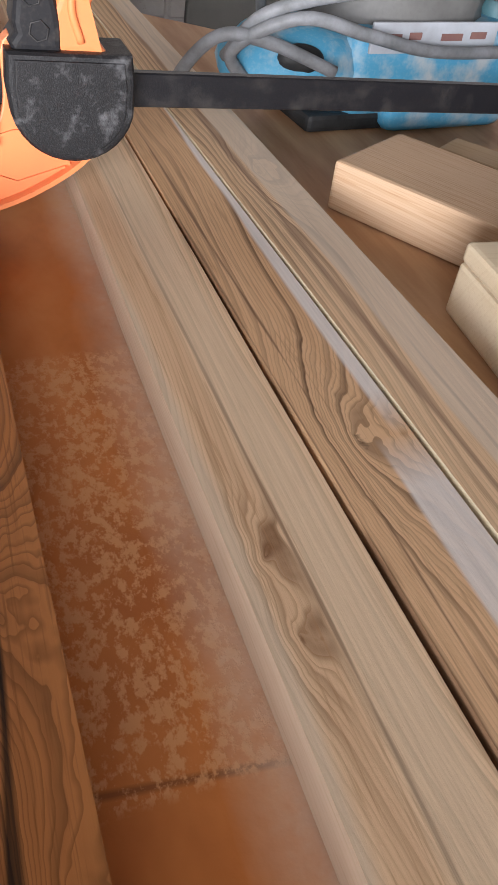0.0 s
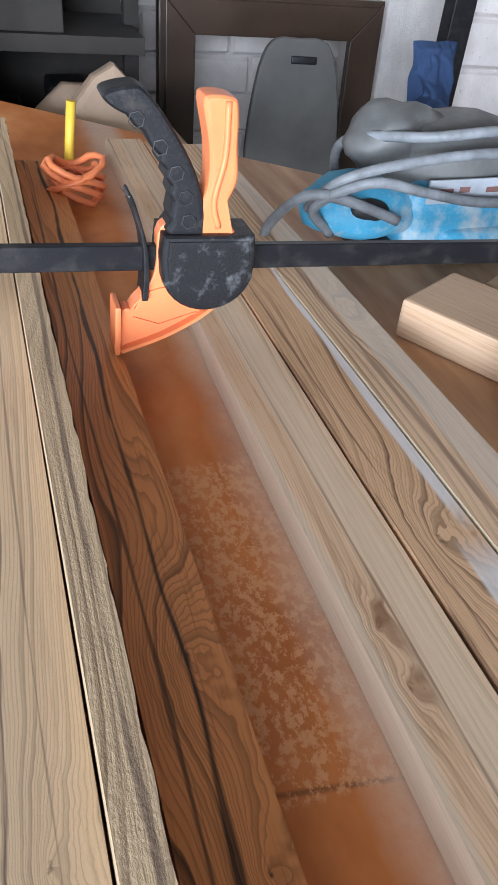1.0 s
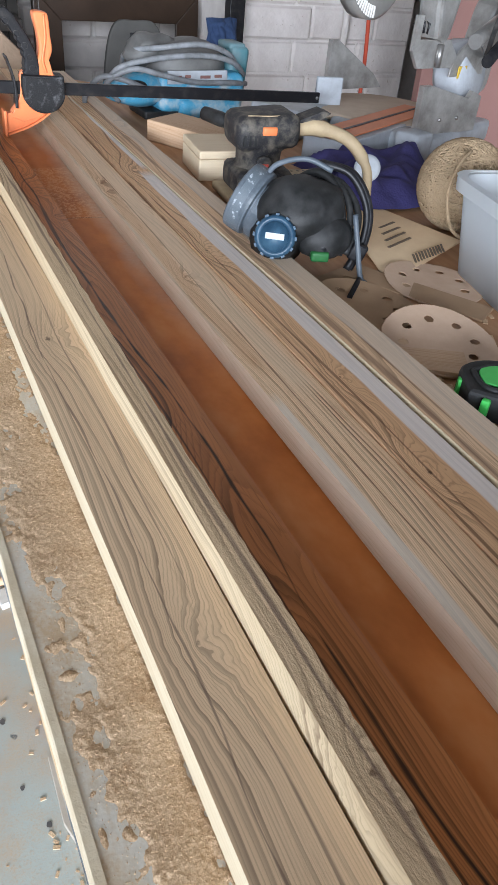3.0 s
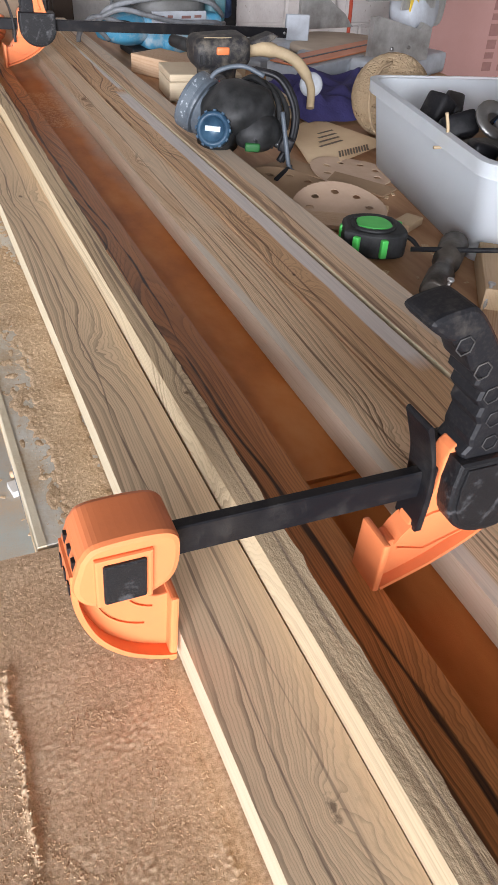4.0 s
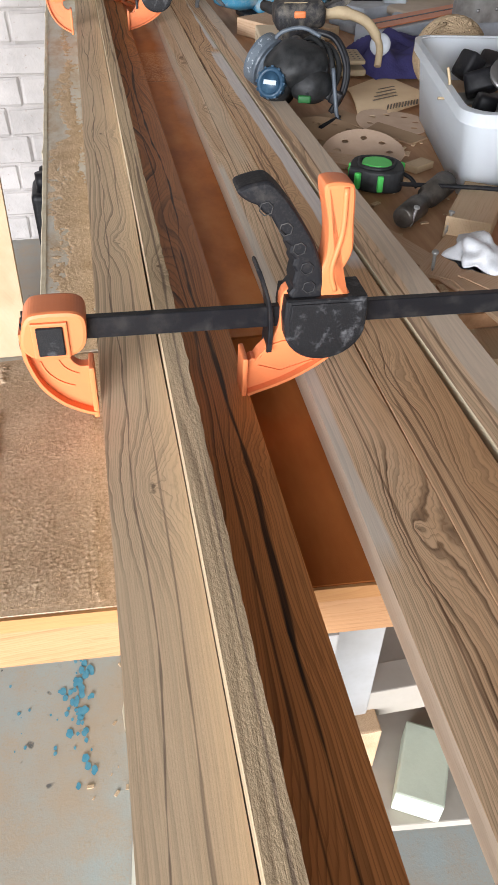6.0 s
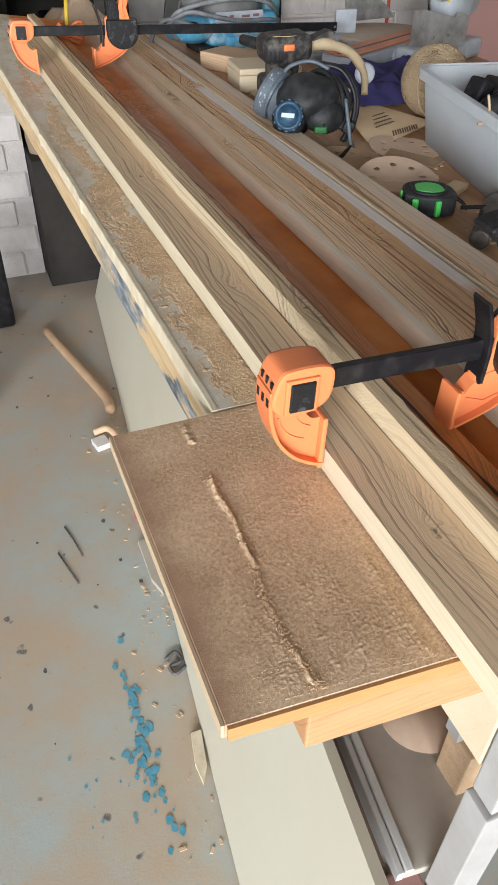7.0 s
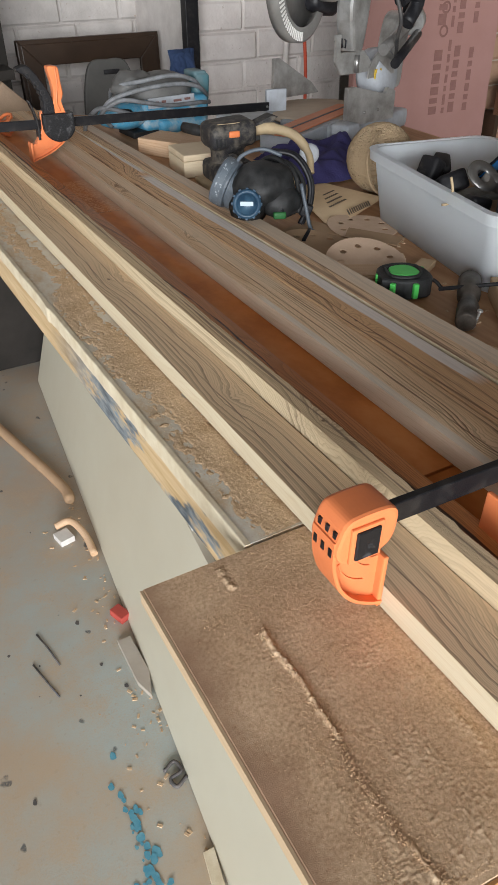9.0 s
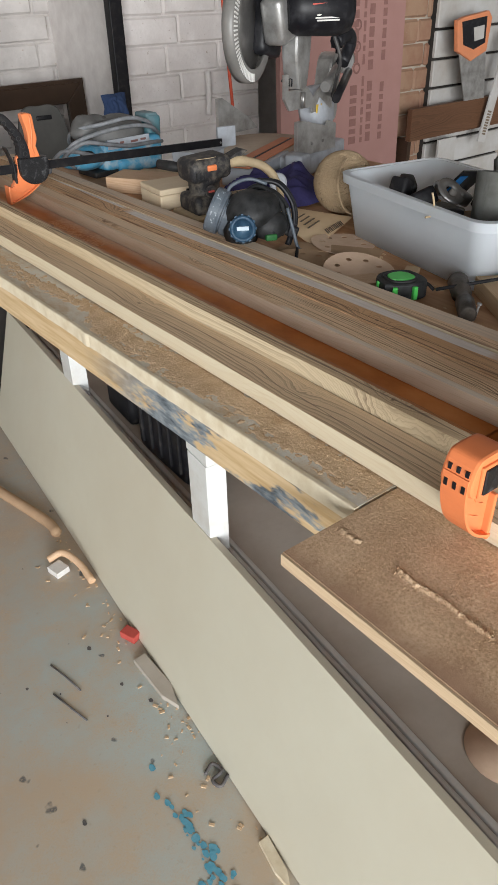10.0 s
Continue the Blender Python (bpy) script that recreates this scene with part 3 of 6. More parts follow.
def lathe(profile, sides=24, m=None, bm=None, smooth=True):
    """A turned shape about z from pairs of radius and height."""
    own = bmesh.new()
    rings = []
    for r, z in profile:
        rings.append([own.verts.new((r * math.cos(2 * math.pi * k / sides), r * math.sin(2 * math.pi * k / sides), z)) for k in range(sides)] if r > 1e-6 else [own.verts.new((0, 0, z))])
    for a, b in zip(rings, rings[1:]):
        for k in range(sides):
            j = (k + 1) % sides
            q = (a[k], a[j], b[j], b[k]) if len(a) > 1 and len(b) > 1 else ((a[0], b[j], b[k]) if len(a) == 1 else (a[k], a[j], b[0]))
            if len(a) > 1 or len(b) > 1:
                own.faces.new(q).smooth = smooth
    bmesh.ops.recalc_face_normals(own, faces=own.faces[:])
    if m is not None:
        own.transform(m)
    return join(bm, own)

# ---- the room ----


def bricks(parent, x0, x1, y, z0, z1, length, height, mat, seed, joint=0.006, depth=0.012):
    """Courses of bricks that stand proud of a wall whose face lies at y and looks towards -y."""
    rnd = random.Random(seed)
    meshes = []
    for k in range(4):
        bm = box(-length / 2 + joint / 2, length / 2 - joint / 2, -depth, 0.004, -height / 2 + joint / 2, height / 2 - joint / 2, 0.007, 1)
        for v in bm.verts:
            v.co += Vector((rnd.uniform(-1, 1), rnd.uniform(-1, 0.2), rnd.uniform(-1, 1))) * 0.0025
        me = bpy.data.meshes.new("brick")
        bm.to_mesh(me)
        bm.free()
        me.materials.append(mat)
        meshes.append(me)
    rows, z = int((z1 - z0) / height), z0 + height / 2
    for r in range(rows):
        x = x0 + length * (0.5 if r % 2 else 0.25)
        while x < x1 + length * 0.2:
            half = min(x + length / 2, x1) - max(x - length / 2, x0)
            if half > length * 0.2:
                b = new("brick", rnd.choice(meshes))
                b.parent = parent
                b.location = ((min(x + length / 2, x1) + max(x - length / 2, x0)) / 2, y + rnd.uniform(0, 0.005), z)
                b.scale.x = half / length
            x += length
        z += height


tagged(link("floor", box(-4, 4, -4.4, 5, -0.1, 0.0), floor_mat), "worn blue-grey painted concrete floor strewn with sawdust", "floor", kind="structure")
# Ceiling and plain grey walls: unseen enclosure, dark to hold down bounced light.
tagged(link("ceiling", box(-4, 4, -4.4, 5, 2.8, 2.9), grey_wall), "unseen plain grey ceiling closing the workshop against light", "ceiling", kind="structure")
wall_n = tagged(link("wall_north", box(-4, 4, 2.63, 2.83, 0, 2.8), mortar_white_shaded), "white-painted brick wall with its shade put into the colour", "wall", kind="structure")
pier = tagged(link("wall_pier", box(1.012, 1.66, 2.03, 2.63, 0, 2.8), mortar_white), "projecting pier of white-painted bricks", "wall", kind="structure")
pier_w = tagged(link("wall_pier_west", box(-1.6, 0.0, 1.93, 2.63, 0, 2.8), mortar_white_shaded), "white-painted brick pier beside the bench, shade put into the colour", "wall", kind="structure")
wall_e = tagged(link("wall_bare", box(1.5, 3.0, 1.48, 1.68, 0, 2.8), mortar_grey), "bare brown brick wall", "wall", kind="structure")
tagged(link("wall_east", box(3.0, 3.2, -4.4, 5, 0, 2.8), grey_wall), "unseen plain grey side wall added to enclose the light", "wall", kind="structure")
tagged(link("wall_west", box(-4, -3.8, -1.2, 5, 0, 2.8), grey_wall), "unseen plain grey side wall added to enclose the light", "wall", kind="structure")
tagged(link("wall_south", box(0.9, 3.0, -4.4, -4.2, 0, 2.8), grey_wall), "unseen plain grey wall added beside the open door", "wall", kind="structure")

# ---- bench ----
Z0, ZT = 0.903, 0.93
SKEW = pose(0, 0, 0, 0, 0, -5.8)
bench = thing("workbench", "long workbench with a stained plywood top on white-painted legs", "workbench")
part("worktop", prism([(-0.058, -0.286), (1.06, -0.286), (1.08, 1.34), (0.84, 1.24), (0.80, 1.18), (0.64, 1.17), (0.62, 1.28), (0.36, 1.5), (-0.099, 1.92)], 0.018, 0.0, pose(0, 0, Z0, -90)), orange_top, bench, "orange-stained plywood top, dusty along one edge")


def bench_edge(y):
    return -0.058 - 0.0186 * (y + 0.286)


def edge_band():
    bm = bmesh.new()
    rings, n = [], 260
    for i in range(n + 1):
        y = -0.287 + 2.2 * i / n
        chip = max(0.0, noise.noise((3, y * 9, 0)) - 0.12) * max(0.0, noise.noise((8, y * 60, 0)) + 0.35) * 0.011 * (1 if 0.2 < y < 1.4 else 0.15)
        e = bench_edge(y)
        x0 = e - 0.006 - chip + noise.noise((1, y * 30, 2)) * 0.0008
        pts = [(x0, Z0 - 0.02 - chip * 0.5), (e, Z0 - 0.02), (e, Z0 + 0.001), (x0 + 0.001, Z0 + 0.001), (x0, Z0)]
        rings.append([bm.verts.new((a, y, b)) for a, b in pts])
    for a, b in zip(rings, rings[1:]):
        for k in range(5):
            bm.faces.new((a[k], a[(k + 1) % 5], b[(k + 1) % 5], b[k]))
    bm.faces.new(rings[0]), bm.faces.new(rings[-1][::-1])
    bmesh.ops.recalc_face_normals(bm, faces=bm.faces[:])
    return bm


part("edge_band", edge_band(), ply_edge, bench, "chipped pale plywood edge")


def bench_part(name, bm, mat, label=""):
    ob = part(name, bm, mat, bench, label)
    ob.matrix_basis = SKEW
    return ob


def rail_mesh():
    bm = plank(0.0, 0.040, -0.285, 1.9, 0.832, 0.8825, 0.0, 4)
    for v in bm.verts:
        v.co.x += bench_edge(v.co.y) - 0.003 + 0.001 * noise.noise((4.0, v.co.y * 3, v.co.z * 9))
    return bm


part("rail", rail_mesh(), rail_mat, bench, "pine rail with flaked blue paint")
bench_part("back_rail", plank(0.42, 0.46, -0.30, 1.2, 0.835, 0.884, 0.002, 6), w_pine)
for y in (0.268, 1.04):
    bench_part("leg", box(0.088, 0.132, y, y + 0.075, 0.0, 0.575, 0.002), white_paint, "white-painted square leg")
    bench_part("leg_block", box(0.088, 0.135, y - 0.004, y + 0.078, 0.578, 0.835, 0.002), white_paint, "white-painted block on the leg")
    bench_part("crossbar", box(-0.036, 0.42, y + 0.01, y + 0.06, 0.84, 0.88, 0.002), w_pine_x)
    bench_part("rear_leg", box(0.42, 0.48, y, y + 0.07, 0.0, 0.835, 0.002), white_paint)
bench_part("shelf", box(0.135, 0.72, -0.545, 1.6, 0.335, 0.352, 0.002), shelf_mat, "dusty grey-beige lower shelf")
bench_part("shelf_lip", plank(0.126, 0.1345, -0.545, 1.6, 0.318, 0.357, 0.001, 3), white_paint)
bench_part("shelf_lip", plank(0.137, 0.148, -0.545, 1.6, 0.3525, 0.360, 0.001, 7), white_paint)
bench_part("toe_board", box(0.14, 0.155, -0.5, 1.6, 0.0, 0.317), panel_edge)
# near end of the frame, below the overhanging planks
# Post and brace take greyer materials to carry the shade under the bench.
part("end_post", box(0.185, 0.262, -0.475, -0.45, 0.45, 0.887, 0.002), slat_white, bench, "white-painted end post")
part("end_brace", box(0.262, 0.62, -0.47, -0.43, 0.43, 0.49, 0.002), shelf_mat, bench)
part("end_block", box(0.19, 0.275, -0.5, -0.452, 0.352, 0.45, 0.003), sawdust, bench, "dust-covered block")
part("near_leg", box(0.105, 0.147, -0.602, -0.566, 0.0, 0.576, 0.002), slat_white, bench, "white-painted square leg")
part("near_leg_block", box(0.112, 0.155, -0.598, -0.566, 0.578, 0.834, 0.002), slat_white, bench, "worn white-painted block on the leg")
part("near_apron", box(0.112, 0.132, -0.564, -0.30, 0.617, 0.834, 0.002), w_cream, bench, "pale bare wood apron")
part("leg_foot", box(0.060, 0.103, -0.60, -0.545, 0.0, 0.335, 0.003), foam_pink, bench, "reddish bare wood block beside the leg")

pan = thing("drywall_sheet", "large smooth beige sheet leaning on its long edge", "drywall")
def panel_mesh(t):
    bm = bmesh.new()
    out = []
    for y in (-0.60, 1.66):
        b, a = -0.028 + 0.1 * y, 0.085 + 0.105 * y
        out.append([bm.verts.new(p) for p in ((b, y, 0.003), (b + t, y, 0.0), (a + t, y, 0.400), (a, y, 0.403))])
    p, q = out
    for k in range(4):
        bm.faces.new((p[k], p[(k + 1) % 4], q[(k + 1) % 4], q[k])).material_index = 0 if k in (2, 3) else 1
    bm.faces.new(p[::-1]).material_index = 1
    bm.faces.new(q).material_index = 1
    bmesh.ops.recalc_face_normals(bm, faces=bm.faces[:])
    return bm
part("sheet_face", panel_mesh(0.016), [panel_mat, panel_edge], pan)

# ---- the plywood board and its sawdust ----


def dusty_sheet(x0, x1, y0, y1, z, cell, height, smooth=True):
    """A thin sheet of loose dust whose height comes from a function of x and y."""
    nx, ny = int((x1 - x0) / cell), int((y1 - y0) / cell)
    bm = bmesh.new()
    g = [[bm.verts.new((x0 + (x1 - x0) * i / nx, y0 + (y1 - y0) * j / ny, z + height(x0 + (x1 - x0) * i / nx, y0 + (y1 - y0) * j / ny))) for i in range(nx + 1)] for j in range(ny + 1)]
    for j in range(ny):
        for i in range(nx):
            bm.faces.new((g[j][i], g[j][i + 1], g[j + 1][i + 1], g[j + 1][i])).smooth = smooth
    return bm


grit_rnd = random.Random(31)


def board_dust(x, y):
    e = min((x + 0.155) / 0.02, (-0.012 - x) / 0.004, (y + 0.598) / 0.01, (-0.292 - y) / 0.01, 1.0)
    loose = min(1.0, max(0.1, (x + 0.128 + 0.012 * noise.noise((y * 30, 0, 2))) / 0.02))
    clump = max(0.0, noise.noise((x * 42, y * 42, 9.0)) + 0.1) * max(0.0, 0.4 + noise.noise((x * 11, y * 11, 4.0)))
    swirl = max(0.0, 1 - abs(noise.noise((x * 16, y * 12, 6.0))) * 14) * max(0.0, noise.noise((x * 7, y * 7, 1.0)) + 0.1)
    crumb = max(0.0, noise.noise((x * 460, y * 460, 5.0)) + 0.15)
    trail = max(0.0, 1 - abs(noise.noise((x * 34 + y * 6, y * 9, 8.0))) * 7) * max(0.0, min(1.0, (-0.47 - y) / 0.04))
    h = 0.0002 + grit_rnd.random() ** 2 * (0.0003 + 0.0005 * clump) + (0.0002 + 0.0005 * clump) * crumb + 0.0005 * clump + 0.0006 * swirl * (0.4 + crumb) + 0.0007 * trail * (0.2 + crumb)
    line = -0.096 + 0.04 * (y + 0.40) * (0.5 if y > -0.4 else 0.3) + 0.003 * noise.noise((0.0, y * 24, 2.0))
    gap = 1.0 if -0.328 < y < -0.300 or -0.486 < y < -0.378 or -0.592 < y < -0.562 else 0.0
    d = (x - line - 0.0012 * noise.noise((3, y * 190, x * 90))) / (0.0013 + 0.0011 * max(0.0, (y + 0.486) / 0.108) + 0.0008 * noise.noise((1, y * 110, 1)))
    big = 1.0 if -0.486 < y < -0.378 else 0.45
    ridge = 0.0036 * gap * big * math.exp(-d * d) * (0.45 + 0.6 * grit_rnd.random() + 0.7 * noise.noise((2, y * 150, 4.0)))
    return max(0.0, e) * h * loose + ridge * max(0.0, min(1.0, e * 2)) - 0.0004


def sawn(bm):
    """The near edge of the board is sawn slightly out of square."""
    for v in bm.verts:
        v.co.y += off_square(v.co.x, v.co.y)
    return bm


def off_square(x, y):
    return (0.15 - x) * 0.06 * max(0.0, min(1.05, (-0.29 - y) / 0.313))


board = thing("plywood_board", "brown plywood board strewn with sawdust at the bench end", "board")
part("board_face", sawn(box(-0.160, 0.36, -0.603, -0.289, Z0 - 0.0145, Z0, 0.001, 1)), dusty_board, board)
part("board_edge", sawn(box(-0.159, 0.359, -0.6055, -0.6032, Z0 - 0.014, Z0 - 0.0004)), ply_edge_orange, board, "pale orange plywood edge")
part("side_edge", sawn(box(-0.1625, -0.1602, -0.602, -0.29, Z0 - 0.014, Z0 - 0.0004)), w_pine, board)
part("batten", sawn(box(-0.105, 0.34, -0.6035, -0.553, Z0 - 0.058, Z0 - 0.0165, 0.002)), w_pine_x, board, "pine batten below the board")
part("sawdust_layer", sawn(dusty_sheet(-0.158, -0.010, -0.601, -0.290, Z0 + 0.0006, 0.0009, board_dust, True)), dusty_board, board, "ridged loose brown sawdust")


def grains(name, count, seed, spot, mat, label):
    """Loose three-sided crumbs of sawdust; spot gives x, y, height and size from a random source, or None."""
    rnd = random.Random(seed)
    verts, faces = [], []
    while len(verts) < count * 4:
        p = spot(rnd)
        if p is None:
            continue
        x, y, z, r = p
        t = rnd.uniform(0, 6.28)
        k = len(verts)
        for i in range(3):
            q = r * rnd.uniform(0.6, 1.3)
            verts.append((x + q * math.cos(t + 2.1 * i), y + q * math.sin(t + 2.1 * i), z + rnd.uniform(-0.0002, 0.0003)))
        verts.append((x + rnd.uniform(-0.5, 0.5) * r, y + rnd.uniform(-0.5, 0.5) * r, z + r * rnd.uniform(0.5, 1.2)))
        faces += [(k, k + 1, k + 3), (k + 1, k + 2, k + 3), (k + 2, k, k + 3)]
    me = bpy.data.meshes.new(name)
    me.from_pydata(verts, [], faces)
    me.materials.append(mat)
    return tagged(new(name, me), label, "sawdust", kind="stuff")


def board_spot(rnd):
    p = square_spot(rnd)
    return p and (p[0], p[1] + off_square(p[0], p[1]), p[2], p[3])


def square_spot(rnd):
    y = rnd.uniform(-0.598, -0.294)
    if rnd.random() < 0.025:
        tail = y < -0.486
        line = -0.096 + 0.04 * (y + 0.40) * 0.4 + 0.003 * noise.noise((0.0, y * 24, 2.0)) + (0.004 * math.sin((y + 0.486) * 38) if tail else 0.0)
        g = rnd.gauss(0, 1)
        return (line + 0.0022 * g, y, Z0 + 0.0008 + (0.0005 if tail else 0.0030 * rnd.random()) * math.exp(-g * g), rnd.uniform(0.0004, 0.0011)) if y < -0.378 else None
    x = rnd.uniform(-0.145, -0.012)
    loop = abs(math.hypot(x + 0.062, (y + 0.46) * 0.8) - 0.03 - 0.012 * noise.noise((x * 20, y * 20, 3.0)))
    want = 0.4 + 0.5 * max(0.0, noise.noise((x * 24, y * 24, 9.0))) + (0.7 if loop < 0.0022 else 0.0)
    want *= min(1.0, max(0.06, (x + 0.125 + 0.02 * noise.noise((y * 30, x * 30, 2))) / 0.02))
    return (x, y, Z0 + 0.0004, rnd.uniform(0.0003, 0.0007) * (1.3 if loop < 0.0022 else 1.0)) if rnd.random() < want else None


def strip_cover(x, y):
    """How much loose dust lies at a place of the bench strip: 0 bare, 1 thick."""
    u = (x - bench_edge(y)) / 0.058
    body = 0.88 - abs(u - 0.68 - 0.16 * noise.noise((2.0, y * 7, 0))) * 1.7
    body += 0.6 * noise.noise((x * 26, y * 9, 7.0)) + 0.5 * noise.noise((x * 90, y * 60, 2.0)) + 0.3 * noise.noise((x * 260, y * 180, 3.0))
    return body - (0.35 if y > 0.32 else 0.0) - 0.5 * max(0.0, y - 0.5) + 0.25 * noise.noise((0.0, y * 3, 5.0))


def strip_height(x, y):
    c = strip_cover(x, y)
    ripple = abs(noise.noise((x * 190 + y * 70, y * 260 - x * 110, 1.0))) + 0.45 * noise.noise((x * 520, y * 520, 4.0))
    return max(-0.0012, min(0.0006, c * 0.003 - 0.0006)) + (max(0.0, min(1.0, c * 3)) * 0.0007 * ripple)


def strip_sheet():
    """Loose dust on the bench strip; where it thins out it sinks below the bench top."""
    bm = bmesh.new()
    nx, ny = 58, 1280
    rows = []
    for j in range(ny + 1):
        y = -0.284 + 1.6 * j / ny
        a, b = bench_edge(y) + 0.001, 0.004 - 0.012 * (y + 0.3)
        rows.append([bm.verts.new((a + (b - a) * i / nx, y, Z0 + strip_height(a + (b - a) * i / nx, y))) for i in range(nx + 1)])
    for p, q in zip(rows, rows[1:]):
        for i in range(nx):
            if max(v.co.z for v in (p[i], p[i + 1], q[i + 1], q[i])) > Z0 - 0.0006:
                bm.faces.new((p[i], p[i + 1], q[i + 1], q[i])).smooth = True
    loose = [v for v in bm.verts if not v.link_faces]
    for v in loose:
        bm.verts.remove(v)
    return bm


def strip_spot(rnd):
    y = rnd.uniform(-0.283, 1.25)
    x = rnd.uniform(bench_edge(y) + 0.002, -0.004)
    c = strip_cover(x, y)
    return (x, y, Z0 + max(0.0, strip_height(x, y)), rnd.uniform(0.0003, 0.0006)) if rnd.random() < 0.04 + max(0.0, min(1.0, c * 1.6 + 0.2)) else None


grains("sawdust_crumbs", 22000, 4, board_spot, sawdust, "loose crumbs of brown sawdust on the board")
tagged(link("sawdust_drift", strip_sheet(), sawdust_pale), "rippled drift of pale sawdust on the bench edge", "sawdust", kind="stuff")
grains("sawdust_crumbs", 16000, 8, strip_spot, sawdust_pale, "loose crumbs of pale sawdust along the bench edge")

# ---- planks ----


def plank2(near, far, y0, y1, z0, z1, wob, seed, rough_right=0.0, bevel=0.0012, tilt=0.0):
    """A plank whose two long edges run from near (at y -0.6) to far (at y 0.8)."""
    bm = plank(0.0, 1.0, y0, y1, z0, z1, 0.0, seed, bevel=0.0, step=0.008 if rough_right else 0.02)
    for v in bm.verts:
        k = (v.co.y + 0.6) / 1.4
        a, b = near[0] + (far[0] - near[0]) * k, near[1] + (far[1] - near[1]) * k
        right, top = v.co.x > 0.5, v.co.z > (z0 + z1) / 2
        y = v.co.y
        x = b if right else a
        x += noise.noise((seed + (5 if right else 0), y * 2.2, 0)) * wob
        if right and rough_right:
            x += (noise.noise((seed, y * 45, v.co.z * 40)) + 0.6 * noise.noise((seed, y * 140, 3))) * rough_right - (rough_right if top else 0)
        if top:
            v.co.z += noise.noise((seed + 11, y * 1.8, 0)) * wob * 0.6 + (tilt if right else 0)
        v.co.x = x
    if bevel:
        sharp = [e for e in bm.edges if abs(e.verts[0].co.y - e.verts[1].co.y) > 1e-4 and len(e.link_faces) == 2 and e.calc_face_angle() > 1.0]
        bmesh.ops.bevel(bm, geom=sharp, offset=bevel, segments=2, affect="EDGES", profile=0.5)
    return bm


def board_thing(name, bm, mat, label):
    return tagged(link(name, bm, mat), label, "plank", "teak planks on the bench")


pale_edge = wood("sapwood_edge", (0.70, 0.62, 0.46), (0.62, 0.52, 0.36), (0.52, 0.38, 0.2), (), 2.9, 60, 0.1, 0.6)
l2_face = wood("sapwood_figured", (0.70, 0.60, 0.42), (0.60, 0.48, 0.31), (0.20, 0.13, 0.085), [(0.055, -0.218, 0.06), (0.054, -0.30, 0.05)], 3.7, 55, 0.5, 0.6, wave=0.5)
pale_white = wood("sapwood_white", (0.64, 0.52, 0.40), (0.54, 0.40, 0.28), (0.38, 0.26, 0.16), (), 5.5, 60, 0.2, 0.55)


def two_tone(bm, axis_left=True):
    """Second material on the faces that look to the left."""
    for f in bm.faces:
        if f.normal.x < -0.75:
            f.material_index = 1
    return bm


FAR = 1.46
board_thing("plank", two_tone(plank2((-0.0035, 0.0525), (-0.0125, 0.0395), -1.15, FAR, Z0 + 0.0025, ZT, 0.0015, 1)), [w_l1, pale_edge], "grey-streaked teak plank with a pale sapwood edge")
board_thing("plank", two_tone(plank2((0.0535, 0.0735), (0.0405, 0.0605), -1.15, FAR + 0.04, Z0 + 0.0025, ZT + 0.022, 0.001, 21, 0.0016, 0.0)), [w_l2, l2_face], "rough-sawn pale teak batten clamped on edge")
board_thing("plank", plank2((0.0760, 0.1230), (0.0630, 0.1095), -1.15, FAR - 0.03, Z0 + 0.0025, 0.922, 0.001, 31, 0.0, 0.0012, -0.002), w_d, "dark red-brown oiled teak plank with black streaks")
board_thing("plank", two_tone(plank2((0.171, 0.2300), (0.1735, 0.2240), -1.15, 1.49, Z0 + 0.001, ZT - 0.001, 0.0025, 41)), [w_r1, pale_white], "pale teak plank with brown grain and a white edge")
board_thing("plank", plank2((0.2320, 0.2900), (0.2260, 0.2720), -1.15, 1.475, Z0 + 0.001, ZT, 0.0012, 51), w_r2, "golden teak plank with knots and a white sapwood strip")
board_thing("plank", two_tone(plank2((0.2975, 0.348), (0.2745, 0.3250), -1.15, 1.46, Z0 + 0.001, ZT + 0.001, 0.0012, 61)), [w_r3, pale_edge], "straight-grained brown teak plank along the bench")

# ---- clamps ----


def curve_outline(points, n=6):
    return [(p.x, p.z) for p in spline([(x, 0, z) for x, z in points], n)]


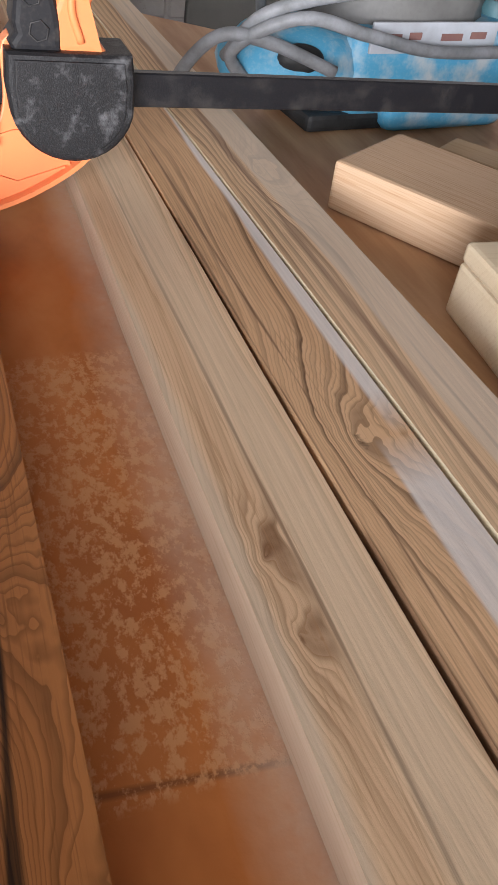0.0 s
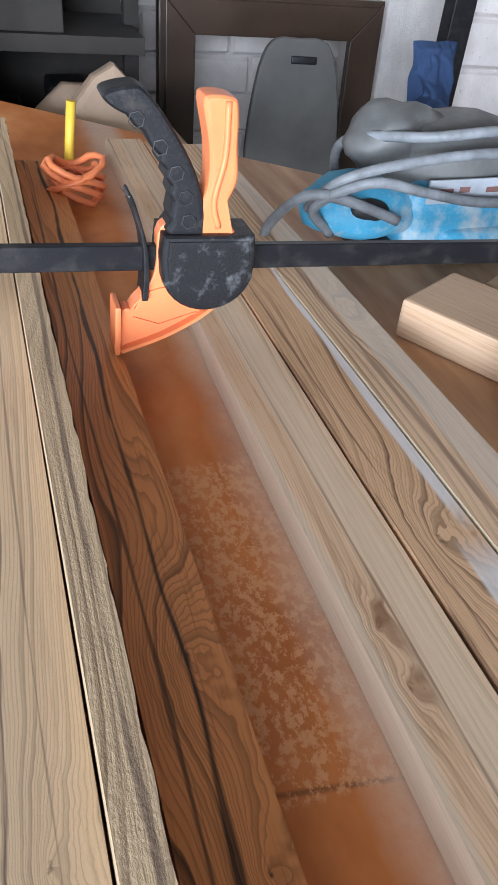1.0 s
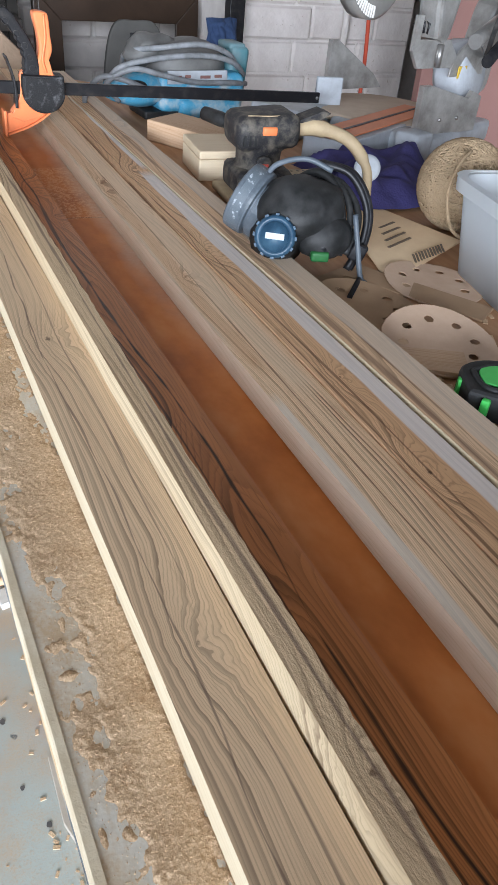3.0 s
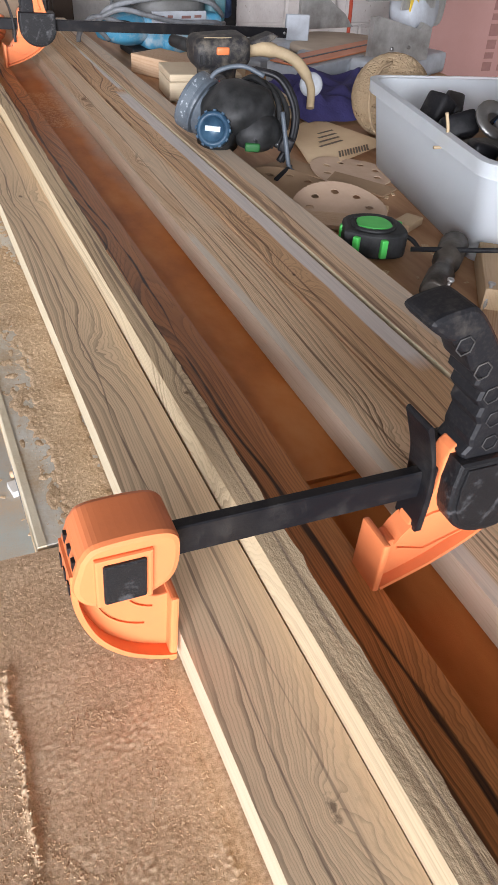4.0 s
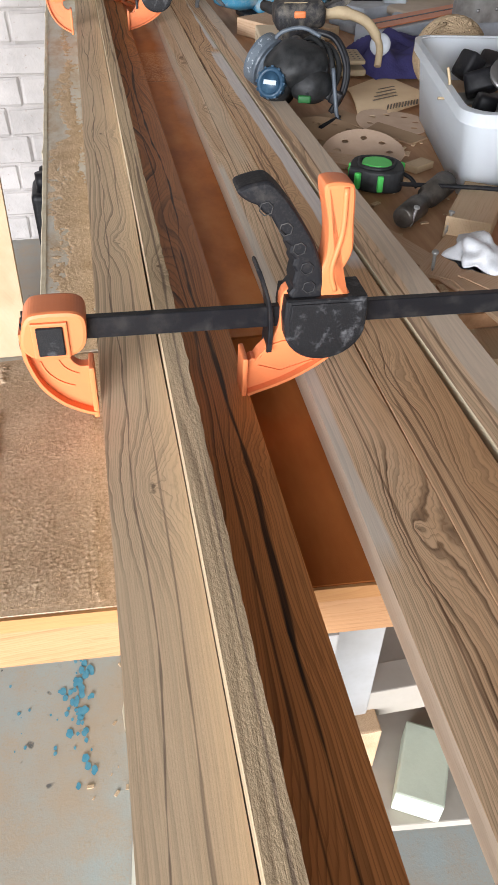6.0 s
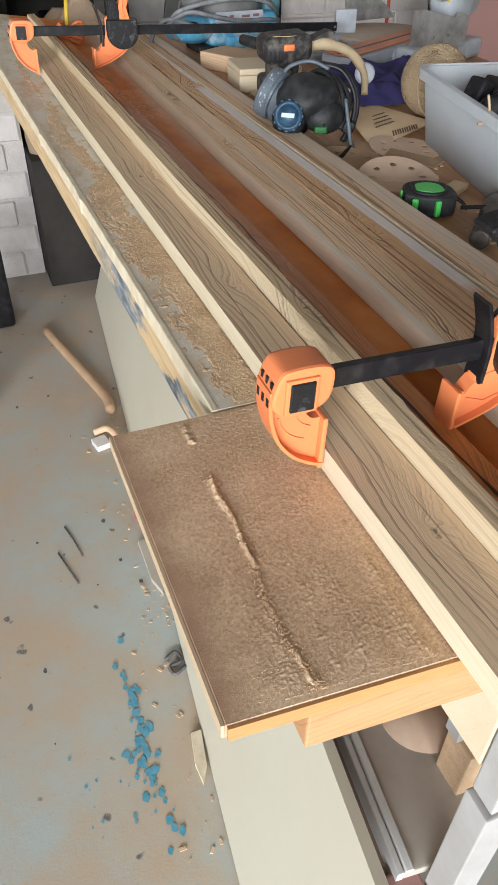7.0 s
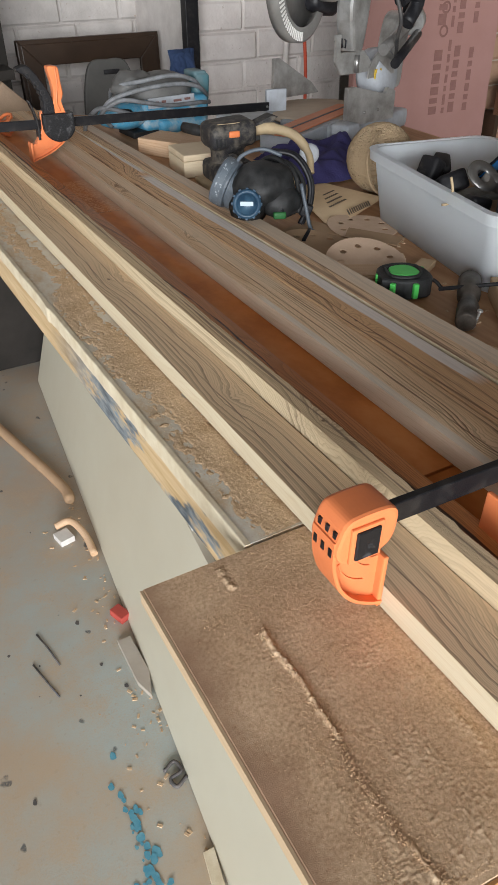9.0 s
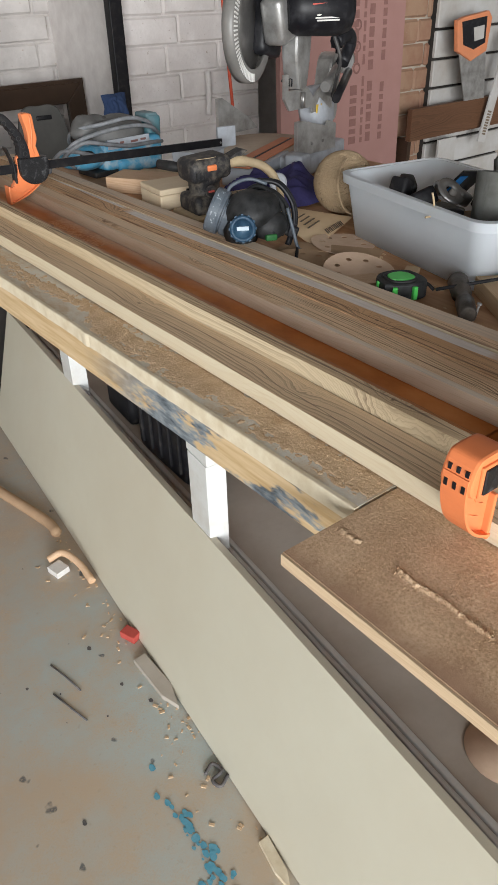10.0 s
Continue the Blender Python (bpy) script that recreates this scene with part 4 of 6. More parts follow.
def make_clamp():
    """Origin: middle of the bar at the inner face of the fixed jaw; x runs along the bar."""
    c = thing("bar_clamp", "orange and black quick-release bar clamp gripping the planks", "clamp", group="bar clamps")
    bar = box(-0.03, 0.722, -0.0035, 0.0035, -0.0095, 0.0095, 0.0008, 1)
    bar_ob = part("bar", bar, black_steel, c, "black steel bar with worn edges")
    part("bar_hole", lathe([(0.0, 0.0), (0.003, 0.0), (0.003, 0.0004), (0.0, 0.0004)], 12, pose(0.716, -0.0037, 0, 90)), steel, bar_ob)
    head = [(-0.049, 0.014), (-0.044, 0.0205), (-0.034, 0.0225), (-0.016, 0.0225), (-0.006, 0.020), (-0.002, 0.013), (-0.003, -0.004), (-0.010, -0.014), (-0.028, -0.020), (-0.046, -0.016), (-0.053, -0.004)]
    fixed = part("fixed_jaw", prism(curve_outline([*head, head[0]], 4)[:-1], 0.032, 0.003, pose(0, -0.016, 0)), orange_pl, c, "orange fixed jaw")
    web = curve_outline([(-0.052, 0.004), (-0.051, -0.020), (-0.043, -0.045), (-0.029, -0.063), (-0.012, -0.074), (-0.001, -0.078)], 5)
    inner = curve_outline([(-0.001, -0.034), (-0.012, -0.033), (-0.018, -0.024), (-0.014, -0.014), (-0.006, -0.006)], 5)
    part("web", prism(web + inner, 0.010, 0.001, pose(0, -0.005, 0)), orange_pl, fixed)
    part("rim", tube_flat([(x, z) for x, z in web], 0.013, 0.0028), orange_pl, fixed)
    for r0, z0 in ((0.022, -0.036), (0.036, -0.036)):
        arc = [(-0.006 - r0 * math.cos(a), z0 * 0.6 - r0 * math.sin(a) * 0.9) for a in (0.15 + 1.1 * k / 8 for k in range(9))]
        part("rib", tube_flat(arc, 0.0062, 0.0014), orange_pl, fixed)
    part("pad", box(-0.0045, 0.0, -0.012, 0.012, -0.083, -0.032, 0.0015), orange_pl, fixed)
    part("window_frame", prism([(-0.043, -0.0155), (-0.016, -0.0155), (-0.016, 0.0155), (-0.043, 0.0155)], 0.003, 0.0012, pose(0, -0.0185, 0)), orange_pl, fixed)
    part("bar_end", box(-0.0395, -0.0195, -0.0205, -0.0175, -0.0125, 0.0125, 0.0008, 1), scuff, fixed, "scuffed black bar end")
    for k in range(3):
        part("slot", box(-0.0515, -0.0495, -0.011 + 0.009 * k, -0.0075 + 0.009 * k, 0.003, 0.011), black_pl, fixed)
        part("slot", box(-0.0540, -0.0520, -0.011 + 0.009 * k, -0.0075 + 0.009 * k, -0.010, -0.003), black_pl, fixed)
    # moving jaw with the two handles
    D = 0.1258
    mv = part("moving_jaw", prism(curve_outline([(D + 0.028, 0.024), (D + 0.033, 0.027), (D + 0.040, 0.020), (D + 0.05, 0.016), (D + 0.085, 0.012), (D + 0.085, -0.012), (D + 0.066, -0.038), (D + 0.036, -0.057), (D + 0.002, -0.070), (D + 0.002, -0.040), (D + 0.012, -0.038), (D + 0.017, -0.022), (D + 0.022, -0.018), (D + 0.026, -0.004), (D + 0.026, 0.018)], 3), 0.012, 0.0012, pose(0, -0.006, 0)), orange_pl, c, "orange moving jaw")
    rim = curve_outline([(D + 0.088, -0.008), (D + 0.070, -0.036), (D + 0.038, -0.057), (D + 0.001, -0.071)], 6)
    part("rim", tube_flat(rim, 0.013, 0.0028), orange_pl, mv)
    arc = [(D + 0.034 + 0.03 * math.cos(a), -0.058 + 0.036 * math.sin(a)) for a in (0.35 + 2.3 * k / 10 for k in range(11))]
    part("rib", tube_flat(arc, 0.0075, 0.0015), orange_pl, mv)
    part("rib", tube_flat([(D + 0.01, -0.045), (D + 0.03, -0.052), (D + 0.058, -0.043)], 0.0075, 0.0013), orange_pl, mv)
    part("pad", box(D - 0.004, D + 0.0005, -0.013, 0.013, -0.074, -0.034, 0.0015, 2, None, pose(0, 0, 0)), orange_pl, mv)
    half = [(D + 0.028, 0.022), (D + 0.095, 0.022), (D + 0.097, 0.008)]
    half += [(D + 0.0625 + 0.0345 * math.cos(a), -0.004 - 0.032 * math.sin(a)) for a in (math.pi * k / 16 for k in range(1, 16))]
    half += [(D + 0.027, 0.006)]
    cover = part("cover", prism(half, 0.036, 0.0035, pose(0, -0.018, 0), seg=3), scuff, c, "scuffed black D-shaped cover")
    part("cover_lip", prism([(D + 0.060 + (x - D - 0.060) * 0.86, -0.004 + (z + 0.004) * 0.86) for x, z in half], 0.0015, 0.0006, pose(0, -0.0192, 0)), scuff, cover)
    grip = curve_outline([(D + 0.031, 0.020), (D + 0.0335, 0.044), (D + 0.025, 0.070), (D + 0.008, 0.092), (D - 0.010, 0.104), (D - 0.012, 0.110), (D + 0.002, 0.1145), (D + 0.013, 0.113), (D + 0.030, 0.094), (D + 0.048, 0.066), (D + 0.057, 0.040), (D + 0.058, 0.020)], 5)
    wavy = [(x - (0.0016 * math.sin(z * 560) if z < 0.1 and x < D + 0.036 and k < 22 else 0), z) for k, (x, z) in enumerate(grip)]
    hd = part("grip", prism(wavy, 0.026, 0.004, pose(0, -0.013, 0), seg=3), black_dusty, c, "dusty black pistol grip with hexagon pattern")
    for k in range(5):
        t = k / 4
        hx, hz = D + 0.046 - 0.004 * t - 0.034 * t * t, 0.031 + 0.065 * t
        ring = [(hx + 0.0052 * math.cos(a), -0.0135, hz + 0.0052 * math.sin(a)) for a in (math.pi / 3 * q + 0.3 for q in range(7))]
        part("hexagon", tube(ring, 0.00045, 5), cable_black, hd)
    lever = curve_outline([(D + 0.052, 0.020), (D + 0.051, 0.034), (D + 0.058, 0.054), (D + 0.057, 0.080), (D + 0.051, 0.106), (D + 0.055, 0.112), (D + 0.071, 0.111), (D + 0.075, 0.104), (D + 0.077, 0.080), (D + 0.079, 0.058), (D + 0.072, 0.038), (D + 0.078, 0.026), (D + 0.084, 0.020)], 5)
    lv = part("trigger", prism(lever, 0.024, 0.004, pose(0, -0.012, 0), seg=3), orange_pl, c, "orange trigger lever")
    ridge = spline([(D + 0.067, -0.012, 0.109), (D + 0.068, -0.0125, 0.075), (D + 0.063, -0.0125, 0.045), (D + 0.068, -0.012, 0.026)], 6)
    part("ridge", tube(ridge, 0.0022, 8), orange_pl, lv)
    rel = part("release_lever", prism(curve_outline([(D + 0.016, -0.030), (D + 0.0165, -0.004), (D + 0.014, 0.018), (D + 0.007, 0.038), (D + 0.004, 0.046), (D + 0.007, 0.047), (D + 0.012, 0.034), (D + 0.018, 0.014), (D + 0.0205, -0.004), (D + 0.0205, -0.030)], 4), 0.022, 0.001, pose(0, -0.011, 0)), black_steel, c, "bent black steel release lever")
    return c


def tube_flat(points, half_depth, thick):
    """A flat band that follows a line in x and z, half_depth to each side in y."""
    bm = bmesh.new()
    rings = []
    for i, (x, z) in enumerate(points):
        a, b = points[max(0, i - 1)], points[min(len(points) - 1, i + 1)]
        d = Vector((b[0] - a[0], 0, b[1] - a[1])).normalized()
        nrm = Vector((-d.z, 0, d.x)) * thick / 2
        p = Vector((x, 0, z))
        rings.append([bm.verts.new(p + nrm * s + Vector((0, q * half_depth, 0))) for s, q in ((-1, -1), (1, -1), (1, 1), (-1, 1))])
    for a, b in zip(rings, rings[1:]):
        for k in range(4):
            bm.faces.new((a[k], a[(k + 1) % 4], b[(k + 1) % 4], b[k]))
    bm.faces.new(rings[0]), bm.faces.new(rings[-1])
    bmesh.ops.recalc_face_normals(bm, faces=bm.faces[:])
    return bm


near_clamp = make_clamp()
near_clamp.matrix_basis = pose(-0.0055, -0.392, 0.996, 0, 1.8, 0)
tagged(copy_thing(near_clamp, pose(-0.0175, 0.985, 1.000, 0, 2.0, 0)), "orange and black bar clamp holding the far plank ends")


# ---- things on the bench ----
T = Z0 + 0.0005


def solid(name, bm, mat, label, category, m=None, group="", kind=""):
    ob = tagged(link(name, bm, mat), label, category, group, kind)
    if m is not None:
        ob.matrix_basis = m
    return ob


def blob(rx, ry, rz, m=None, lumps=0.0, seed=0, sub=3, flat=None):
    bm = bmesh.new()
    bmesh.ops.create_icosphere(bm, subdivisions=sub, radius=1)
    for v in bm.verts:
        d = 1 + lumps * noise.noise(v.co * 1.7 + Vector((seed, 0, 0)))
        v.co = Vector((v.co.x * rx, v.co.y * ry, v.co.z * rz)) * d
        if flat is not None and v.co.z < flat:
            v.co.z = flat
    for f in bm.faces:
        f.smooth = True
    if m is not None:
        bm.transform(m)
    return bm


def rounded(x, y, z, bevel, seg=3, m=None):
    """A rounded box of that size, resting on z 0."""
    bm = box(-x / 2, x / 2, -y / 2, y / 2, 0, z, bevel, seg, None, m)
    for f in bm.faces:
        f.smooth = True
    return bm


# belt sander, blue, with its cable wound over it
bs = thing("belt_sander", "dusty light-blue belt sander with its grey cable wound over it", "belt sander", pose(0.490, 1.185, T, 0, 0, 4) @ Matrix.Diagonal((1.12, 1.0, 1.1, 1)))
part("lower_housing", rounded(0.17, 0.10, 0.066, 0.018, 4, pose(0.028, 0, 0.010)), blue_pl, bs, "pale blue worn housing")
part("sole", box(-0.085, 0.085, -0.045, 0.045, 0.0, 0.014, 0.004), black_rubber, bs)
nose = part("nose", blob(0.062, 0.052, 0.030, pose(-0.085, -0.004, 0.046), 0.12, 4), blue_pl, bs, "rounded light-blue front housing")
part("nose_opening", blob(0.018, 0.008, 0.011, pose(-0.100, -0.047, 0.056, 0, 0, -20), 0.05, 2), black_rubber, nose)
part("front_foot", rounded(0.125, 0.075, 0.034, 0.014, 3, pose(0.042, -0.022, 0.0)), blue_pl, bs)
part("motor_cover", blob(0.092, 0.055, 0.044, pose(0.005, 0.012, 0.082), 0.18, 3), dusty_clear, bs, "dust-caked grey motor cover")
part("dust_cap", blob(0.052, 0.042, 0.034, pose(-0.046, 0.022, 0.098), 0.3, 5), dusty_clear, bs, "dusty clear domed cover")
part("rear_grip", rounded(0.040, 0.07, 0.100, 0.012, 3, pose(0.108, 0.02, 0.016, 0, 5, 0)), teal_pl, bs, "dark teal rear grip")
part("grip_top", rounded(0.034, 0.06, 0.014, 0.006, 2, pose(0.112, 0.02, 0.106)), teal_pl, bs)
part("label_plate", box(-0.045, 0.072, -0.0525, -0.049, 0.060, 0.082, 0.001), tool_grey, bs, "smudged pale label")
for k, (p, w) in enumerate(((-0.035, 0.016), (-0.012, 0.011), (0.018, 0.02), (0.046, 0.015))):
    part("label_bar", box(p, p + w, -0.0533, -0.0524, 0.069 + 0.001 * (k % 2), 0.074 + 0.001 * (k % 2)), print_brown, bs)
LOOPS = (
    [(-0.150, -0.02, 0.052), (-0.135, -0.055, 0.088), (-0.07, -0.066, 0.104), (0.02, -0.064, 0.108), (0.085, -0.05, 0.094), (0.128, 0.0, 0.062), (0.10, 0.06, 0.06)],
    [(-0.128, -0.03, 0.030), (-0.155, -0.045, 0.062), (-0.115, -0.068, 0.088), (-0.06, -0.072, 0.078), (0.0, -0.070, 0.066), (0.07, -0.068, 0.064), (0.122, -0.03, 0.055)],
    [(-0.085, 0.06, 0.04), (-0.095, 0.035, 0.095), (-0.05, -0.045, 0.118), (0.02, -0.055, 0.124), (0.075, -0.042, 0.108), (0.112, -0.01, 0.078), (0.13, 0.03, 0.05)],
    [(-0.178, 0.01, 0.006), (-0.185, -0.02, 0.04), (-0.165, -0.045, 0.072), (-0.13, -0.058, 0.070), (-0.08, -0.066, 0.052)],
)
for pts in LOOPS:
    part("cable_loop", tube(spline(pts, 7), 0.0048, 8), cable_grey, bs, "grey rubber cable")

# wooden blocks and the latched box
solid("wood_block", box(-0.045, 0.045, -0.085, 0.085, 0, 0.036, 0.003), w_block, "planed reddish cedar block lying flat", "wood block", pose(0.437, 0.945, T, 0, 0, 30))
solid("wood_block", box(-0.018, 0.018, -0.08, 0.08, 0, 0.026, 0.002), w_pine, "narrow pale pine offcut behind a block", "wood block", pose(0.525, 0.975, T, 0, 0, 33))
wb = thing("wooden_box", "small pale wooden box with a dark metal latch", "box", pose(0.435, 0.795, T, 0, 0, -6))
part("box_body", box(-0.069, 0.069, -0.053, 0.053, 0, 0.034, 0.003), w_cream, wb)
part("box_lid", box(-0.069, 0.069, -0.053, 0.053, 0.0345, 0.047, 0.003), w_cream, wb)
latch = part("latch", box(-0.004, 0.024, -0.0552, -0.0528, 0.014, 0.042, 0.0006), black_steel, wb, "dark stamped metal latch")
part("hasp", box(0.005, 0.015, -0.0575, -0.055, 0.012, 0.032, 0.0008), steel, latch)
part("hasp_bar", box(-0.001, 0.003, -0.0575, -0.055, 0.010, 0.030, 0.0008), steel, latch)
for px, pz in ((-0.001, 0.033), (0.021, 0.033), (0.021, 0.011)):
    part("rivet", lathe([(0, 0), (0.002, 0), (0.0014, 0.0012), (0, 0.0014)], 8, pose(px, -0.0552, pz, 90)), steel, latch)

# orbital sander
sa = thing("orbital_sander", "dusty black palm sander with orange button and tan cable sleeve", "sander", pose(0.420, 0.652, T, 0, 0, -6))
part("pad", rounded(0.19, 0.105, 0.012, 0.005, 2, pose(0.035, 0, 0.004)), tan_rubber, sa, "dusty tan sanding pad")
skirt = part("skirt", rounded(0.088, 0.086, 0.040, 0.014, 3, pose(-0.004, 0, 0.014)), sander_dusty, sa)
plate = part("perforated_plate", box(0.040, 0.128, -0.046, 0.046, 0.024, 0.032, 0.003), tan_rubber, sa, "perforated dusty plate")
for i in range(7):
    for j in range(5):
        part("hole", lathe([(0, 0), (0.0026, 0), (0, 0.0003)], 8, pose(0.055 + 0.0105 * i, -0.034 + 0.017 * j, 0.0322)), black_rubber, plate)
part("neck", lathe([(0.040, 0.045), (0.036, 0.054), (0.033, 0.058), (0.034, 0.076), (0.038, 0.080), (0.039, 0.092)], 24, pose(-0.006, 0, 0)), sander_dusty, sa)
head = part("head", rounded(0.098, 0.080, 0.048, 0.019, 4, pose(-0.002, 0, 0.081, 0, -4, 0)), sander_dusty, sa, "dust-streaked black motor head")
part("top_seam", tube(spline([(-0.035, -0.025, 0.1265), (0.0, -0.03, 0.1275), (0.036, -0.026, 0.1285)], 6), 0.0012, 6), tan_rubber, head)
part("lock_button", rounded(0.022, 0.008, 0.012, 0.003, 2, pose(-0.006, -0.0395, 0.104)), orange_pl, head, "orange lock button")
for k in range(3):
    part("vent", box(-0.044 + 0.008 * k, -0.0405 + 0.008 * k, -0.0408, -0.038, 0.090, 0.104), black_rubber, head)
part("badge", lathe([(0, 0), (0.013, 0), (0.013, 0.002), (0.011, 0.003), (0, 0.003)], 20, pose(-0.012, -0.0405, 0.064, 90)), sander_dusty, sa)
part("badge_bar", box(-0.019, -0.005, -0.0441, -0.0432, 0.062, 0.066), red_pl, sa)
part("fin", prism([(0.045, 0.118), (0.085, 0.132), (0.098, 0.128), (0.062, 0.104)], 0.03, 0.002, pose(0, -0.015, 0)), sander_dusty, sa)
part("side_grip", tube([(-0.030, 0.045, 0.098), (-0.044, 0.074, 0.099), (-0.060, 0.105, 0.100)], [0.009, 0.011, 0.010], 12), black_rubber, sa)
part("grip_collar", tube([(-0.024, 0.034, 0.097), (-0.030, 0.045, 0.098)], 0.013, 12), orange_pl, sa)
part("cable_sleeve", tube(spline([(0.040, -0.005, 0.106), (0.080, -0.012, 0.108), (0.125, -0.030, 0.095), (0.148, -0.055, 0.062), (0.145, -0.075, 0.028)], 6), [0.012] * 8 + [0.0095] * 9 + [0.007] * 8, 10), tan_rubber, sa, "tan rubber cable sleeve")
part("dust_port", lathe([(0, 0), (0.019, 0), (0.020, 0.0015), (0.020, 0.004), (0.015, 0.005), (0.0, 0.005)], 24, pose(0.152, -0.050, 0.060, 72, 0, -22)), tool_grey, sa, "round grey end cap")

# respirator mask
rs = thing("respirator", "black rubber half-mask respirator with grey cartridge and blue valve", "respirator mask", pose(0.352, 0.412, ZT, 0, 0, 0))
part("face_piece", blob(0.060, 0.050, 0.043, pose(0.008, 0.000, 0.044, 0, 8, 20), 0.14, 2), black_rubber, rs, "black rubber face piece")
part("chin", blob(0.036, 0.030, 0.028, pose(0.024, -0.03, 0.022), 0.1, 4), black_rubber, rs)
for q in range(3):
    part("rubber_fold", tube(spline([(0.012 + 0.014 * q, 0.048, 0.062), (0.036 + 0.014 * q, 0.022, 0.083 - 0.006 * q), (0.048 + 0.013 * q, -0.012, 0.066 - 0.006 * q), (0.046 + 0.011 * q, -0.034, 0.030), (0.030 + 0.009 * q, -0.046, 0.004)], 6), [0.0045] * 25, 8), black_rubber, rs)
aim = look((-0.026, 0.030, 0.036), (-0.026 - 0.055, 0.030 + 0.062, 0.036 + 0.034))
drum = part("cartridge", lathe([(0.020, 0.024), (0.036, 0.014), (0.0385, 0.008), (0.0385, -0.008), (0.0345, -0.009), (0.0345, -0.012), (0.041, -0.013), (0.042, -0.016), (0.042, -0.036), (0.040, -0.038), (0.037, -0.038), (0.036, -0.028), (0.0, -0.028)], 40, aim, smooth=False), drum_grey, rs, "grey filter cartridge")
part("cartridge_label", lathe([(0.0424, -0.020), (0.0424, -0.032)], 40, aim), label_grey, drum)
for k in range(9):
    part("grille_hole", lathe([(0, 0), (0.003, 0), (0, 0.0005)], 8, aim @ pose(0.022 * math.cos(k * 0.7), 0.022 * math.sin(k * 0.7), -0.0268, 180)), black_rubber, drum)
aim = look((-0.046, -0.036, 0.030), (-0.046 - 0.055, -0.036 - 0.085, 0.030 + 0.04))
part("valve_seat", tube([aim @ Vector((0, 0, 0.035)), aim @ Vector((0, 0, 0.002))], [0.034, 0.022], 18), black_rubber, rs)
valve = part("valve", lathe([(0.018, 0.01), (0.024, 0.004), (0.0245, -0.006), (0.022, -0.010), (0.018, -0.010), (0.017, -0.008), (0.0, -0.008)], 24, aim), blue_valve, rs, "dark blue exhalation valve")
part("valve_plate", lathe([(0.0165, -0.0082), (0.0165, -0.0095), (0, -0.0095)], 24, aim), blue_valve, valve)
part("valve_bar", box(-0.011, 0.011, -0.0035, 0.0035, -0.0105, -0.0093, 0.0003, 1, None, aim), valve_print, valve)
for k in range(12):
    a = k * math.pi / 6
    part("knurl", box(-0.0022, 0.0022, -0.0012, 0.0012, -0.009, 0.003, 0, 1, None, aim @ pose(0.0245 * math.cos(a), 0.0245 * math.sin(a), 0, 0, 0, math.degrees(a) + 90)), blue_valve, valve)
part("knob", lathe([(0, 0.008), (0.007, 0.006), (0.008, 0), (0, -0.001)], 14, pose(0.012, -0.050, 0.018, 90, 0, -20)), black_pl, rs)
strap = spline([(-0.034, 0.032, 0.070), (-0.016, 0.034, 0.090), (0.018, 0.024, 0.098), (0.046, 0.006, 0.088)], 7)
part("head_strap", tube(strap, 0.0034, 8), drum_grey, rs, "grey head strap")
for q in range(2):
    band = spline([(0.032 + 0.005 * q, 0.020, 0.094), (0.066 + 0.005 * q, -0.002, 0.086), (0.083 + 0.004 * q, -0.024, 0.052), (0.078 + 0.004 * q, -0.036, 0.014), (0.058 + 0.004 * q, -0.040, -0.020)], 7)
    part("black_strap", tube(band, 0.0046, 8), black_pl, rs)
part("strap_buckle", rounded(0.020, 0.012, 0.022, 0.003, 2, pose(0.060, -0.048, -0.004, 0, 20, -25)), black_pl, rs)
part("strap_end", tube(spline([(0.058, -0.040, 0.050), (0.060, -0.054, 0.014), (0.064, -0.064, -0.020), (0.068, -0.072, -0.026)], 6), 0.0036, 6), drum_grey, rs, "hanging grey strap end")
part("green_tab", rounded(0.022, 0.014, 0.012, 0.003, 2, pose(0.008, -0.052, 0.002, 0, 0, -20)), dark_green, rs, "dark green tab under the mask")

# storage bin and what is in it
BIN = pose(0.470, -0.022, T, 0, 0, -11.5)
bn = thing("storage_bin", "milky translucent plastic bin crammed with sanding supplies", "plastic bin", BIN)
W, L, Hh = 0.235, 0.405, 0.118


def tub(bm, w0, l0, x0, y0, z0, w1, l1, x1, y1, z1, r=0.03, n=5):
    def ring(w, l, x, y, z):
        out = []
        for cx, cy, a0 in ((x + w - r, y + l - r, 0), (x + r, y + l - r, 90), (x + r, y + r, 180), (x + w - r, y + r, 270)):
            out += [bm.verts.new((cx + r * math.cos(radians(a0 + 90 * k / n)), cy + r * math.sin(radians(a0 + 90 * k / n)), z)) for k in range(n + 1)]
        return out
    a, b = ring(w0, l0, x0, y0, z0), ring(w1, l1, x1, y1, z1)
    for k in range(len(a)):
        bm.faces.new((a[k], a[(k + 1) % len(a)], b[(k + 1) % len(a)], b[k])).smooth = True
    return a, b


bm = bmesh.new()
q = 0.016
a, b = tub(bm, W - 2 * q, L - 2 * q, q, q, 0.0, W, L, 0, 0, Hh)
bm.faces.new(a[::-1])
c, d = tub(bm, W - 0.006, L - 0.006, 0.003, 0.003, Hh, W - 2 * q - 0.004, L - 2 * q - 0.004, q + 0.002, q + 0.002, 0.003)
bm.faces.new(d)
for k in range(len(b)):
    bm.faces.new((b[k], b[(k + 1) % len(b)], c[(k + 1) % len(b)], c[k]))
bmesh.ops.recalc_face_normals(bm, faces=bm.faces[:])
body = part("tub", bm, milky, bn)
bm = bmesh.new()
a, b = tub(bm, W + 0.014, L + 0.014, -0.007, -0.007, Hh - 0.014, W + 0.016, L + 0.016, -0.008, -0.008, Hh + 0.002, 0.036)
